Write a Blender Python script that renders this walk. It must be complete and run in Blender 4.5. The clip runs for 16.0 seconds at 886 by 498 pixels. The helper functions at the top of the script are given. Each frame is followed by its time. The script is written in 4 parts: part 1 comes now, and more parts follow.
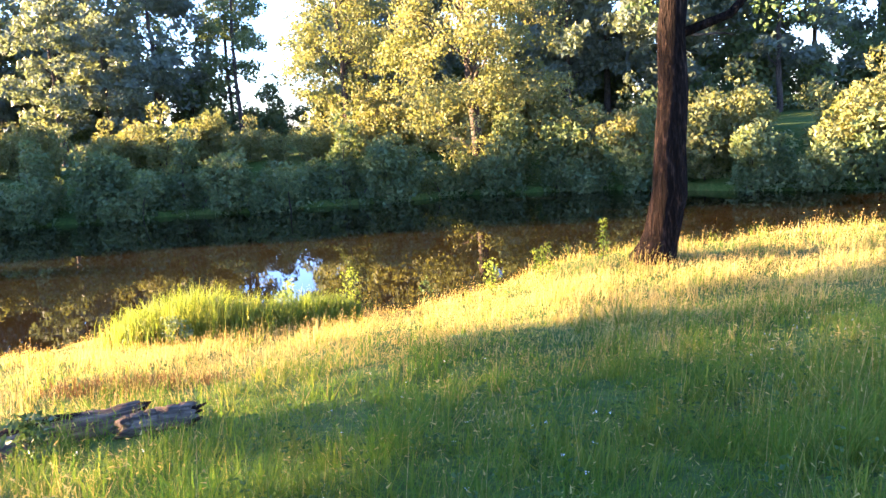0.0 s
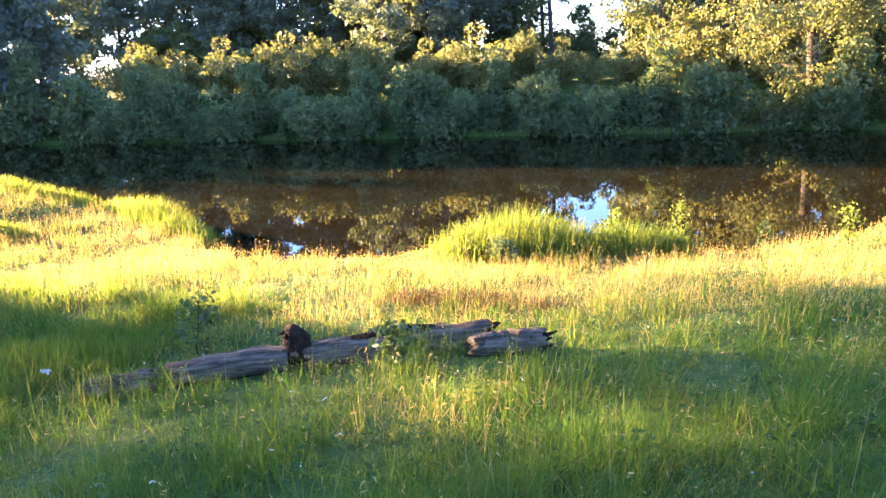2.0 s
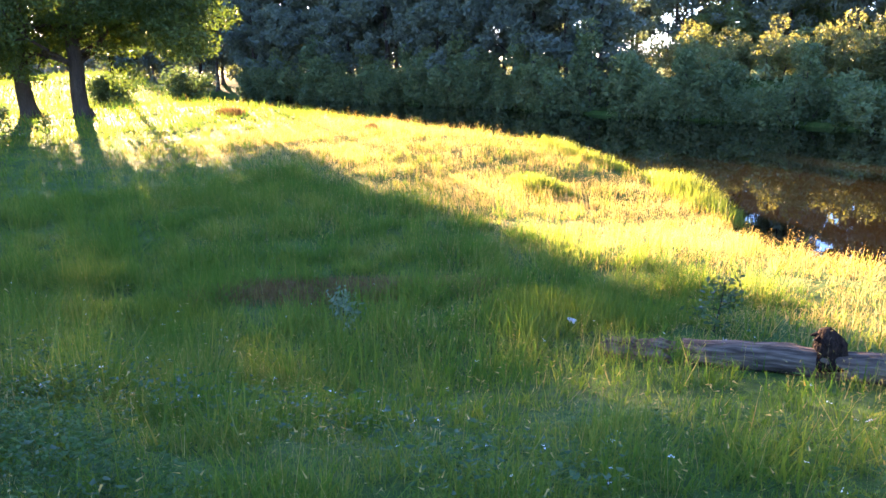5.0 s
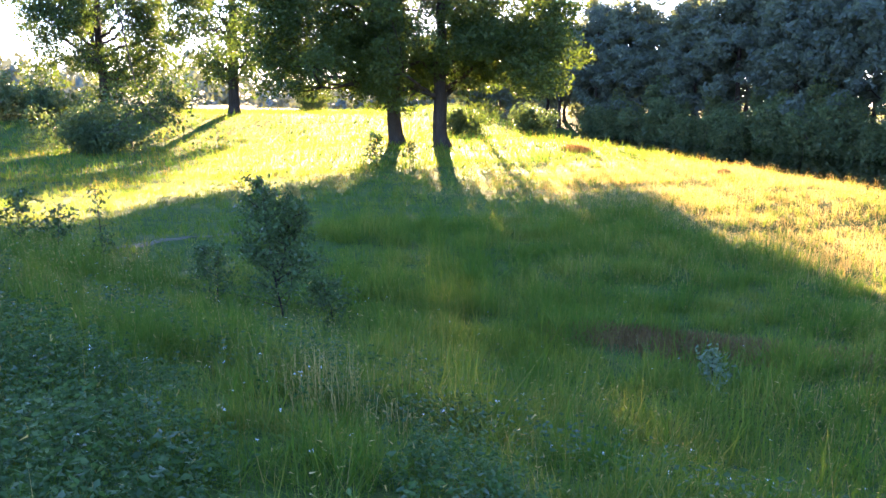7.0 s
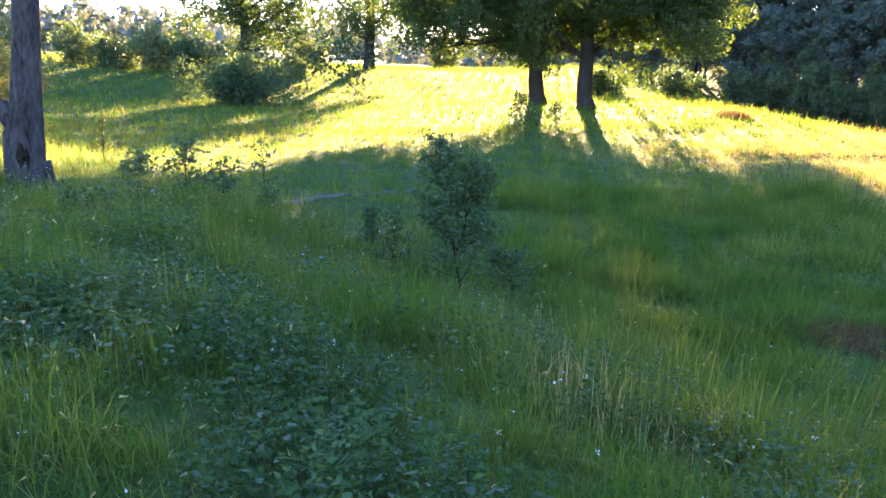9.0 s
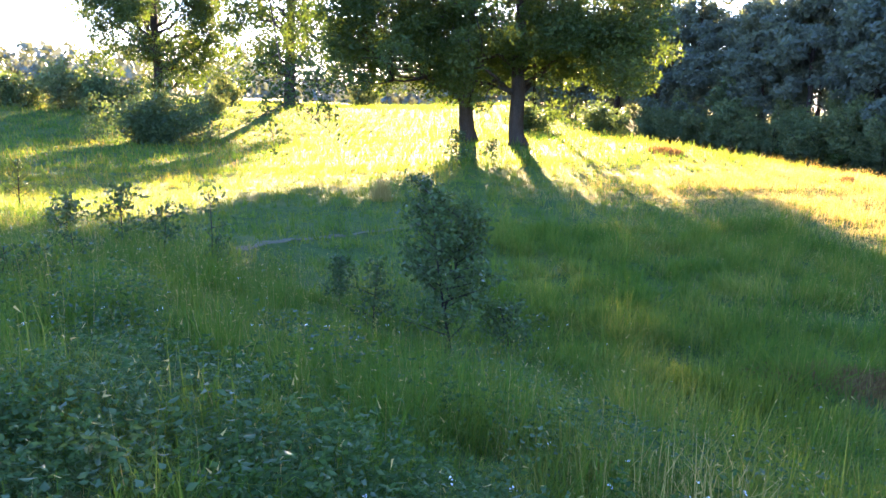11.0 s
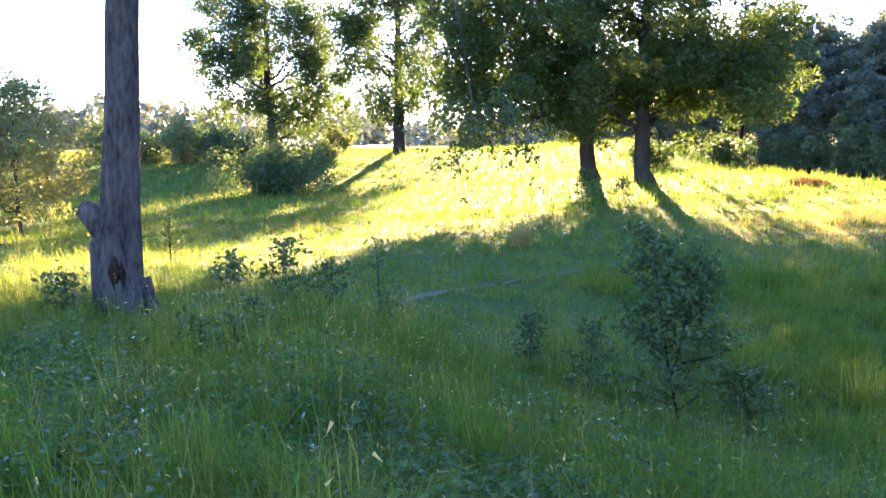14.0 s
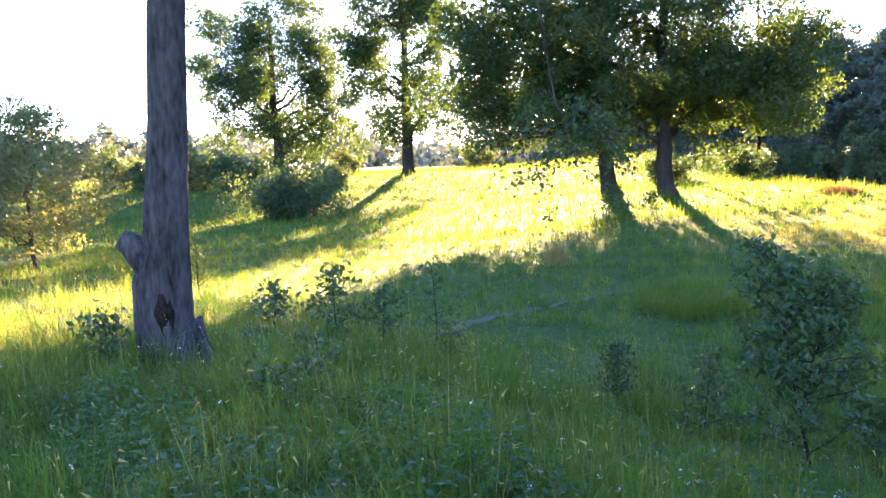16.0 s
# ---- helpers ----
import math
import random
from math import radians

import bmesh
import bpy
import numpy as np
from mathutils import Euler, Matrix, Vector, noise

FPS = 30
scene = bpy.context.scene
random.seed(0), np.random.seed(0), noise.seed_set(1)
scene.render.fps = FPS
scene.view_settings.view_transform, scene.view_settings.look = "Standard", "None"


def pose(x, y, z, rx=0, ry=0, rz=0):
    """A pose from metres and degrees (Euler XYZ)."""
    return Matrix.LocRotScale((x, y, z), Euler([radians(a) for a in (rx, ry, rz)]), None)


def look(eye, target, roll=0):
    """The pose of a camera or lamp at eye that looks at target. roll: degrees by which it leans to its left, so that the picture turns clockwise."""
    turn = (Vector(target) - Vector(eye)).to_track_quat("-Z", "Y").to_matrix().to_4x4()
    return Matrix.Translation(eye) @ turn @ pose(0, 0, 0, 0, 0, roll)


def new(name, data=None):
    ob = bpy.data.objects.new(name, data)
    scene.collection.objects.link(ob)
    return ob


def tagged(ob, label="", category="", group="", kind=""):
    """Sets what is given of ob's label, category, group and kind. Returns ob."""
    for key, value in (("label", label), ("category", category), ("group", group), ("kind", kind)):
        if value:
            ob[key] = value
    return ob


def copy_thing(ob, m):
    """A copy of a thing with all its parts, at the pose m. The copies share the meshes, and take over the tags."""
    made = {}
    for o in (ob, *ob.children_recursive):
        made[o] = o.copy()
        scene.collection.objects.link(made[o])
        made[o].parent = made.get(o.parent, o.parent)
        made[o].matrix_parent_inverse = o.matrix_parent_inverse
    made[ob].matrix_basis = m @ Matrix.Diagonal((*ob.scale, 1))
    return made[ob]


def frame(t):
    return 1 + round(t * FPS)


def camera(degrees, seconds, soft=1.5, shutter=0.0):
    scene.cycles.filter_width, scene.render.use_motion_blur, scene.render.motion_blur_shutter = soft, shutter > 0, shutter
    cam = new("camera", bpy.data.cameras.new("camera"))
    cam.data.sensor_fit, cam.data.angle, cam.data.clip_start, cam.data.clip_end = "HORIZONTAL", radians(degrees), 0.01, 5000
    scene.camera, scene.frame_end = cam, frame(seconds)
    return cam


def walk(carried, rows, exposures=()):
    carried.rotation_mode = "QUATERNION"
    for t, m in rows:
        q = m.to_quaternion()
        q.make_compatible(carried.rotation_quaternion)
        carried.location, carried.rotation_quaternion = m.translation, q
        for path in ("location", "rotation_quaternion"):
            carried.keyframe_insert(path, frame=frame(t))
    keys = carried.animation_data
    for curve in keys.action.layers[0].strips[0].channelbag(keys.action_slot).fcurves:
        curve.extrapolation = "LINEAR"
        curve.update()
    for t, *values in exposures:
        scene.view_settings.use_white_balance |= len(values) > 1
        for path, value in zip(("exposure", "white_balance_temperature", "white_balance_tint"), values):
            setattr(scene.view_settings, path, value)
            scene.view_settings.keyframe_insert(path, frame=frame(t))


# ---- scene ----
cam = camera(56.3, 16.0, soft=1.5)
EXPOSURE, KELVIN, TINT = 4.51, 5600, 38
PATH = [
    (0, (0.000, 0.000, 1.600), (-0.022, 1.975, 1.288), -4.05),
    (0.5, (-0.186, 0.275, 1.568), (-0.453, 2.220, 1.190), -4.33),
    (1, (-0.358, 0.393, 1.569), (-0.773, 2.300, 1.131), -4.61),
    (1.5, (-0.675, 0.466, 1.547), (-1.175, 2.357, 1.130), -3.10),
    (2, (-0.898, 0.482, 1.553), (-1.592, 2.305, 1.110), -3.03),
    (2.5, (-1.031, 0.573, 1.550), (-1.972, 2.288, 1.136), -3.02),
    (3, (-1.116, 0.635, 1.535), (-2.224, 2.244, 1.104), -3.03),
    (3.5, (-1.164, 0.662, 1.538), (-2.412, 2.156, 1.081), -2.72),
    (6, (-1.367, 0.421, 1.409), (-3.164, 1.182, 0.973), -1.1),
    (6.5, (-1.605, 0.318, 1.481), (-3.473, 0.898, 1.063), -1.3),
    (7, (-1.864, 0.121, 1.447), (-3.793, 0.517, 1.095), 0.7),
    (7.5, (-2.205, -0.144, 1.401), (-4.135, 0.194, 1.0), 1.5),
    (8, (-2.533, -0.417, 1.378), (-4.464, -0.177, 0.915), -0.9),
    (8.5, (-2.823, -0.536, 1.335), (-4.76, -0.332, 0.884), -1.0),
    (9, (-3.104, -0.727, 1.354), (-5.048, -0.607, 0.903), 2.0),
    (9.5, (-3.464, -0.993, 1.317), (-5.396, -0.732, 0.872), 1.4),
    (12, (-4.919, -1.829, 1.218), (-6.875, -1.552, 0.912), 1.85),
    (12.5, (-5.144, -2.062, 1.187), (-7.121, -1.915, 0.924), 1.16),
    (13, (-5.339, -2.327, 1.213), (-7.306, -2.155, 0.894), -0.25),
    (13.5, (-5.544, -2.450, 1.218), (-7.523, -2.260, 0.994), -1.33),
    (14, (-5.760, -2.625, 1.223), (-7.740, -2.540, 0.959), -0.65),
    (14.5, (-6.032, -2.853, 1.193), (-7.982, -2.549, 0.872), -0.03),
    (15, (-6.332, -3.016, 1.226), (-8.292, -2.772, 0.913), -2.26),
    (15.5, (-6.602, -3.167, 1.202), (-8.585, -3.161, 0.938), -1.89),
    (16, (-6.877, -3.384, 1.162), (-8.863, -3.305, 0.947), -2.26),
]
walk(cam, [(t, look(eye, target, roll)) for t, eye, target, roll in PATH], [(t, EXPOSURE + more, KELVIN, TINT) for t, more in ((0.0, 0.0), (3.5, 0.08), (6.0, 0.0), (9.5, 0.08), (12.0, 0.17), (14.0, 0.1), (16.0, 0.05))])

# ---- world and sun ----
SUN_TO = Vector((-0.986, 0.165, 0.0)).normalized()
SUN_UP = radians(11.8)
world = bpy.data.worlds.new("sky_world")
scene.world = world
world.use_nodes = True
wn = world.node_tree.nodes
wn.clear()
sky = wn.new("ShaderNodeTexSky")
sky.sky_type = "NISHITA"
sky.sun_disc = False
sky.sun_elevation = SUN_UP
sky.sun_rotation = math.atan2(SUN_TO.x, SUN_TO.y)
sky.air_density, sky.dust_density, sky.ozone_density = 1.0, 0.3, 4.0
bg = wn.new("ShaderNodeBackground")
bg.inputs["Strength"].default_value = 0.05
wout = wn.new("ShaderNodeOutputWorld")
world.node_tree.links.new(sky.outputs[0], bg.inputs[0])
world.node_tree.links.new(bg.outputs[0], wout.inputs[0])
sun_data = bpy.data.lights.new("sun", "SUN")
sun_data.energy, sun_data.angle, sun_data.color = 5.0, radians(0.6), (1.0, 0.71, 0.29)
sun = new("sun", sun_data)
sun_dir = Vector((SUN_TO.x * math.cos(SUN_UP), SUN_TO.y * math.cos(SUN_UP), math.sin(SUN_UP)))
sun.matrix_world = look(sun_dir * 300, (0, 0, 0))


# ---- materials ----
def material(name):
    m = bpy.data.materials.new(name)
    m.use_nodes = True
    m.node_tree.nodes.clear()
    return m, m.node_tree.nodes, m.node_tree.links


def ramp_node(nodes, stops):
    r = nodes.new("ShaderNodeValToRGB")
    while len(r.color_ramp.elements) < len(stops):
        r.color_ramp.elements.new(0.5)
    for e, (p, c) in zip(r.color_ramp.elements, stops):
        e.position, e.color = p, (*c, 1)
    return r


def leaf_material(name, stops, through_share=0.45, rough=0.55, warm=(1.25, 1.15, 0.5), gloss=0.2):
    """Thin leaves: a glossy front, light that comes through, and a tint of their own for each leaf and plant."""
    m, n, l = material(name)
    geo, info = n.new("ShaderNodeNewGeometry"), n.new("ShaderNodeObjectInfo")
    tex = n.new("ShaderNodeTexNoise")
    tex.inputs["Scale"].default_value, tex.inputs["Detail"].default_value = 0.55, 2
    l.new(geo.outputs["Position"], tex.inputs["Vector"])
    mix = n.new("ShaderNodeMath")
    mix.operation = "MULTIPLY_ADD"
    l.new(geo.outputs["Random Per Island"], mix.inputs[0])
    mix.inputs[1].default_value = 0.45
    add = n.new("ShaderNodeMath")
    add.operation = "MULTIPLY_ADD"
    l.new(tex.outputs["Fac"], add.inputs[0])
    add.inputs[1].default_value = 1.05
    add.inputs[2].default_value = -0.295
    l.new(add.outputs[0], mix.inputs[2])
    mix2 = n.new("ShaderNodeMath")
    mix2.operation = "MULTIPLY_ADD"
    l.new(info.outputs["Random"], mix2.inputs[0])
    mix2.inputs[1].default_value = 0.2
    l.new(mix.outputs[0], mix2.inputs[2])
    ramp = ramp_node(n, stops)
    l.new(mix2.outputs[0], ramp.inputs[0])
    p = n.new("ShaderNodeBsdfPrincipled")
    p.inputs["Roughness"].default_value = rough
    p.inputs["Specular IOR Level"].default_value = gloss
    l.new(ramp.outputs[0], p.inputs["Base Color"])
    tr = n.new("ShaderNodeBsdfTranslucent")
    tint = n.new("ShaderNodeMix")
    tint.data_type, tint.blend_type = "RGBA", "MULTIPLY"
    tint.inputs[0].default_value = 1
    l.new(ramp.outputs[0], tint.inputs[6])
    tint.inputs[7].default_value = (*warm, 1)
    l.new(tint.outputs[2], tr.inputs[0])
    sh = n.new("ShaderNodeMixShader")
    sh.inputs[0].default_value = through_share
    l.new(p.outputs[0], sh.inputs[1])
    l.new(tr.outputs[0], sh.inputs[2])
    out = n.new("ShaderNodeOutputMaterial")
    l.new(sh.outputs[0], out.inputs[0])
    return m


def rough_material(name, stops, scale, stretch=(1, 1, 1), bump=0.5, rough=0.9, fine=8.0, depth=0.03):
    """Bark, soil and wood: two scales of noise for colour and relief."""
    m, n, l = material(name)
    co = n.new("ShaderNodeTexCoord")
    mp = n.new("ShaderNodeMapping")
    mp.inputs["Scale"].default_value = stretch
    l.new(co.outputs["Object"], mp.inputs[0])
    a, b = n.new("ShaderNodeTexNoise"), n.new("ShaderNodeTexNoise")
    a.inputs["Scale"].default_value, a.inputs["Detail"].default_value = scale, 4
    b.inputs["Scale"].default_value, b.inputs["Detail"].default_value = scale * fine, 4
    l.new(mp.outputs[0], a.inputs["Vector"])
    l.new(mp.outputs[0], b.inputs["Vector"])
    s = n.new("ShaderNodeMath")
    s.operation = "MULTIPLY_ADD"
    l.new(b.outputs["Fac"], s.inputs[0])
    s.inputs[1].default_value = 0.5
    h = n.new("ShaderNodeMath")
    h.operation = "MULTIPLY"
    l.new(a.outputs["Fac"], h.inputs[0])
    h.inputs[1].default_value = 0.5
    l.new(h.outputs[0], s.inputs[2])
    ramp = ramp_node(n, stops)
    l.new(s.outputs[0], ramp.inputs[0])
    p = n.new("ShaderNodeBsdfPrincipled")
    p.inputs["Roughness"].default_value = rough
    p.inputs["Specular IOR Level"].default_value = 0.06
    l.new(ramp.outputs[0], p.inputs["Base Color"])
    bp = n.new("ShaderNodeBump")
    bp.inputs["Strength"].default_value, bp.inputs["Distance"].default_value = bump, depth
    l.new(s.outputs[0], bp.inputs["Height"])
    l.new(bp.outputs[0], p.inputs["Normal"])
    out = n.new("ShaderNodeOutputMaterial")
    l.new(p.outputs[0], out.inputs[0])
    return m


def water_material():
    m, n, l = material("river_water")
    co = n.new("ShaderNodeTexCoord")
    mp = n.new("ShaderNodeMapping")
    mp.inputs["Scale"].default_value = (0.25, 1.0, 1.0)
    l.new(co.outputs["Object"], mp.inputs[0])
    t = n.new("ShaderNodeTexNoise")
    t.inputs["Scale"].default_value, t.inputs["Detail"].default_value = 1.6, 3
    l.new(mp.outputs[0], t.inputs["Vector"])
    bp = n.new("ShaderNodeBump")
    bp.inputs["Strength"].default_value, bp.inputs["Distance"].default_value = 0.02, 0.05
    l.new(t.outputs["Fac"], bp.inputs["Height"])
    p = n.new("ShaderNodeBsdfPrincipled")
    p.inputs["Base Color"].default_value = (0.008, 0.0055, 0.0021, 1)
    p.inputs["Roughness"].default_value = 0.012
    p.inputs["IOR"].default_value = 1.33
    l.new(bp.outputs[0], p.inputs["Normal"])
    out = n.new("ShaderNodeOutputMaterial")
    l.new(p.outputs[0], out.inputs[0])
    return m


M_GRASS = leaf_material("meadow_grass_blades", [(0.0, (0.03, 0.08, 0.012)), (0.4, (0.07, 0.145, 0.02)), (0.7, (0.135, 0.19, 0.03)), (1.0, (0.27, 0.25, 0.06))], 0.5, 0.65, gloss=0.08)
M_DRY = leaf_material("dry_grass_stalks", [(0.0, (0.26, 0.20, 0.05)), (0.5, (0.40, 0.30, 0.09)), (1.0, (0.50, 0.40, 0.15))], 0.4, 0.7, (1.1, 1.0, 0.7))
M_STRAW = leaf_material("yellow_straw_grass", [(0.0, (0.17, 0.15, 0.02)), (0.5, (0.26, 0.205, 0.028)), (1.0, (0.34, 0.26, 0.045))], 0.4, 0.7, (1.1, 1.0, 0.6))
M_SEDGE = leaf_material("sedge_blades", [(0.0, (0.06, 0.11, 0.015)), (0.6, (0.12, 0.17, 0.025)), (1.0, (0.26, 0.28, 0.05))], 0.58)
M_OAK = leaf_material("oak_leaves", [(0.0, (0.024, 0.044, 0.012)), (0.5, (0.044, 0.074, 0.019)), (1.0, (0.085, 0.11, 0.026))], 0.4, warm=(1.4, 1.35, 0.4))
M_WILLOW = leaf_material("willow_leaves", [(0.0, (0.06, 0.10, 0.045)), (0.5, (0.105, 0.15, 0.06)), (1.0, (0.19, 0.21, 0.08))], 0.35)
M_GOLD = leaf_material("golden_willow_leaves", [(0.0, (0.09, 0.115, 0.04)), (0.5, (0.15, 0.17, 0.06)), (1.0, (0.24, 0.225, 0.09))], 0.4)
M_ALDER = leaf_material("alder_leaves", [(0.0, (0.035, 0.065, 0.026)), (0.5, (0.06, 0.10, 0.04)), (1.0, (0.10, 0.14, 0.045))], 0.35)
# River wood leaves, lightened and greyed to stand for haze in the air.
M_WOOD_HAZE = leaf_material("hazed_river_wood_leaves", [(0.0, (0.085, 0.11, 0.085)), (0.5, (0.115, 0.15, 0.115)), (1.0, (0.16, 0.19, 0.12))], 0.35)
# Leaves of the far belt, with distance haze painted in as pale grey-green.
M_FAR_HAZE = leaf_material("hazed_distant_leaves", [(0.0, (0.10, 0.12, 0.10)), (0.5, (0.13, 0.155, 0.12)), (1.0, (0.17, 0.19, 0.13))], 0.12)
M_HERB = leaf_material("herb_leaves", [(0.0, (0.028, 0.066, 0.016)), (0.5, (0.052, 0.105, 0.026)), (1.0, (0.13, 0.18, 0.06))], 0.35, 0.55, gloss=0.1)
M_SHRUB = leaf_material("shrub_leaves", [(0.0, (0.035, 0.07, 0.025)), (0.5, (0.06, 0.11, 0.04)), (1.0, (0.10, 0.16, 0.05))], 0.35, 0.45, gloss=0.14)
M_SAPLING = leaf_material("sapling_leaves", [(0.0, (0.028, 0.058, 0.015)), (0.5, (0.052, 0.096, 0.026)), (1.0, (0.11, 0.155, 0.046))], 0.34, 0.4, gloss=0.25)
M_NEEDLE = leaf_material("pine_needles", [(0.0, (0.03, 0.06, 0.02)), (0.6, (0.06, 0.10, 0.03)), (1.0, (0.12, 0.15, 0.04))], 0.25)
M_PETAL = leaf_material("white_petals", [(0.0, (0.6, 0.6, 0.55)), (1.0, (0.8, 0.8, 0.76))], 0.3, 0.6, (1, 1, 0.9))
M_PALE = leaf_material("pale_downy_leaves", [(0.0, (0.07, 0.12, 0.05)), (0.6, (0.13, 0.18, 0.09)), (1.0, (0.24, 0.28, 0.17))], 0.3, 0.6)
M_BROWN = leaf_material("withered_tufts", [(0.0, (0.09, 0.055, 0.018)), (0.6, (0.17, 0.105, 0.035)), (1.0, (0.25, 0.18, 0.06))], 0.3, 0.8, (1.1, 0.9, 0.7))
M_BARK = rough_material("oak_bark", [(0.25, (0.014, 0.011, 0.008)), (0.5, (0.042, 0.033, 0.025)), (0.8, (0.10, 0.08, 0.06))], 5.0, (1, 1, 0.25), 0.9)
# Shade is put into this bark: near black, rare pale patches as dapples.
M_PINE_BARK = rough_material("pine_bark", [(0.45, (0.006, 0.004, 0.003)), (0.55, (0.016, 0.010, 0.007)), (0.66, (0.06, 0.036, 0.024)), (0.8, (0.16, 0.10, 0.065))], 9.0, (1, 1, 0.2), 1.0, 0.95, 3.0, 0.25)
M_GREY_BARK = rough_material("grey_bark", [(0.34, (0.018, 0.013, 0.010)), (0.46, (0.055, 0.043, 0.034)), (0.6, (0.095, 0.076, 0.06)), (0.8, (0.16, 0.13, 0.105))], 5.0, (1, 1, 0.3), 0.9, 0.9, 5.0, 0.06)
M_LOG = rough_material("weathered_log", [(0.3, (0.02, 0.015, 0.012)), (0.47, (0.09, 0.064, 0.042)), (0.62, (0.19, 0.14, 0.095)), (0.82, (0.36, 0.28, 0.20))], 7.0, (0.12, 1, 1), 1.0, 0.9, 4.0, 0.06)
M_ROT = rough_material("rotten_wood", [(0.35, (0.008, 0.005, 0.004)), (0.55, (0.035, 0.022, 0.014)), (0.8, (0.09, 0.055, 0.035))], 9.0, (1, 1, 0.4), 1.0, 0.95, 4.0, 0.08)
M_PATH = rough_material("trodden_soil", [(0.3, (0.055, 0.05, 0.028)), (0.55, (0.12, 0.112, 0.065)), (0.8, (0.20, 0.185, 0.11))], 2.0)
M_SOIL = rough_material("bare_soil", [(0.3, (0.03, 0.022, 0.009)), (0.55, (0.075, 0.052, 0.022)), (0.8, (0.13, 0.09, 0.04))], 2.5)
M_TURF = rough_material("meadow_turf", [(0.3, (0.02, 0.045, 0.008)), (0.5, (0.05, 0.085, 0.016)), (0.65, (0.10, 0.11, 0.028)), (0.85, (0.19, 0.165, 0.06))], 0.5, (1, 1, 1), 0.8, 0.95, 14.0, 0.12)
M_WATER = water_material()


# ---- small builders ----
def mesh_object(name, verts, faces, mat, parent=None, label="", smooth=False):
    """One mesh object from arrays; every face has the same number of corners."""
    verts, faces = np.asarray(verts, np.float32), np.asarray(faces, np.int32)
    me = bpy.data.meshes.new(name)
    me.vertices.add(len(verts))
    me.vertices.foreach_set("co", verts.ravel())
    k = faces.shape[1]
    me.loops.add(faces.size)
    me.loops.foreach_set("vertex_index", faces.ravel())
    me.polygons.add(len(faces))
    me.polygons.foreach_set("loop_start", np.arange(0, faces.size, k, dtype=np.int32))
    me.update(calc_edges=True)
    if smooth:
        me.polygons.foreach_set("use_smooth", np.ones(len(faces), bool))
    me.materials.append(mat)
    ob = new(name, me)
    if parent:
        ob.parent = parent
    return tagged(ob, label)


def empty(name, m=None):
    ob = new(name)
    ob.empty_display_size = 0.2
    if m is not None:
        ob.matrix_basis = m
    return ob


def sm(a, b, v):
    t = np.clip((v - a) / (b - a), 0, 1)
    return t * t * (3 - 2 * t)


def waves(x, y, scale, seed):
    """A smooth, uneven field between about -1 and 1."""
    r = np.random.RandomState(seed)
    out = 0
    for _ in range(6):
        a, f, p = r.uniform(0, 6.283), r.uniform(0.6, 1.7) / scale, r.uniform(0, 6.283)
        out = out + np.sin((x * np.cos(a) + y * np.sin(a)) * f * 6.283 + p)
    return out / 3.2


def near_shore(x):
    bend = 0.0035 * np.clip(-x - 60, 0, 80) ** 2
    return 21.3 - 4.4 * np.exp(-(((x + 10.5) / 5.0) ** 2)) - 2.0 * np.exp(-(((x + 0.5) / 4.0) ** 2)) - bend - 0.35 * np.clip(x - 14, 0, 300) + 0.25 * waves(x, x * 0, 5.0, 3)


def far_shore(x):
    bend = 0.0035 * np.clip(-x - 60, 0, 80) ** 2
    return 43.6 - bend - 9.0 * sm(4, 19, x) - 0.35 * np.clip(x - 19, 0, 300) + 0.4 * waves(x, x * 0, 9.0, 4)


WATER_Z = -2.6


def land(x, y):
    """Height of the ground: a ridge that the walker follows, the slope to a low flat, a knoll with oaks, the river's two banks."""
    x, y = np.asarray(x, float), np.asarray(y, float)
    q = (y - 0.4 * x) / 1.077
    ridge = -0.03 * np.clip(-x, 0, 8) - 0.055 * np.clip(-x - 8, 0, 30) - 0.03 * np.clip(-q - 3, 0, 30)
    flat = (-2.0 + 2.1 * sm(-54, -82, x) + 1.0 * np.exp(-(((x + 50) / 16) ** 2) - ((y - 9) / 9) ** 2)
            + 0.75 * np.exp(-(((y - 17.5) / 5) ** 2)) * sm(-14, -26, x) + 0.35 * sm(-2, 6, x)
            - 0.42 * sm(11, 16.5, y) * sm(3, -1, x) * sm(-27, -13, x)
            - 0.32 * np.exp(-(((x + 13) / 3.5) ** 2) - ((y - 4.8) / 2.6) ** 2))
    slope = ridge - 0.15 * np.maximum(q, 0) - 0.45 * np.exp(-(((q - 6.3) / 2.6) ** 2)) * sm(-4, -9, x) * sm(-22, -17, x)
    k = 0.35
    f = np.clip(0.5 + 0.5 * (slope - flat) / k, 0, 1)
    base = slope * f + flat * (1 - f) + k * f * (1 - f)
    base = base + 0.05 * waves(x, y, 3.5, 1) + 0.02 * waves(x, y, 1.1, 2)
    bank = sm(-0.6, 2.0, near_shore(x) - y)
    here = -3.4 * (1 - bank) + base * bank
    over = y - far_shore(x)
    there = -3.4 + 1.1 * sm(-0.5, 0.3, over) + 2.3 * sm(0.6, 7, over) + 0.8 * sm(7, 40, over)
    return np.where(over > -3, np.maximum(there, -3.4), here)


def spot(x, y, turn=0.0, sink=0.0):
    return pose(x, y, float(land(x, y)) - sink, 0, 0, turn)


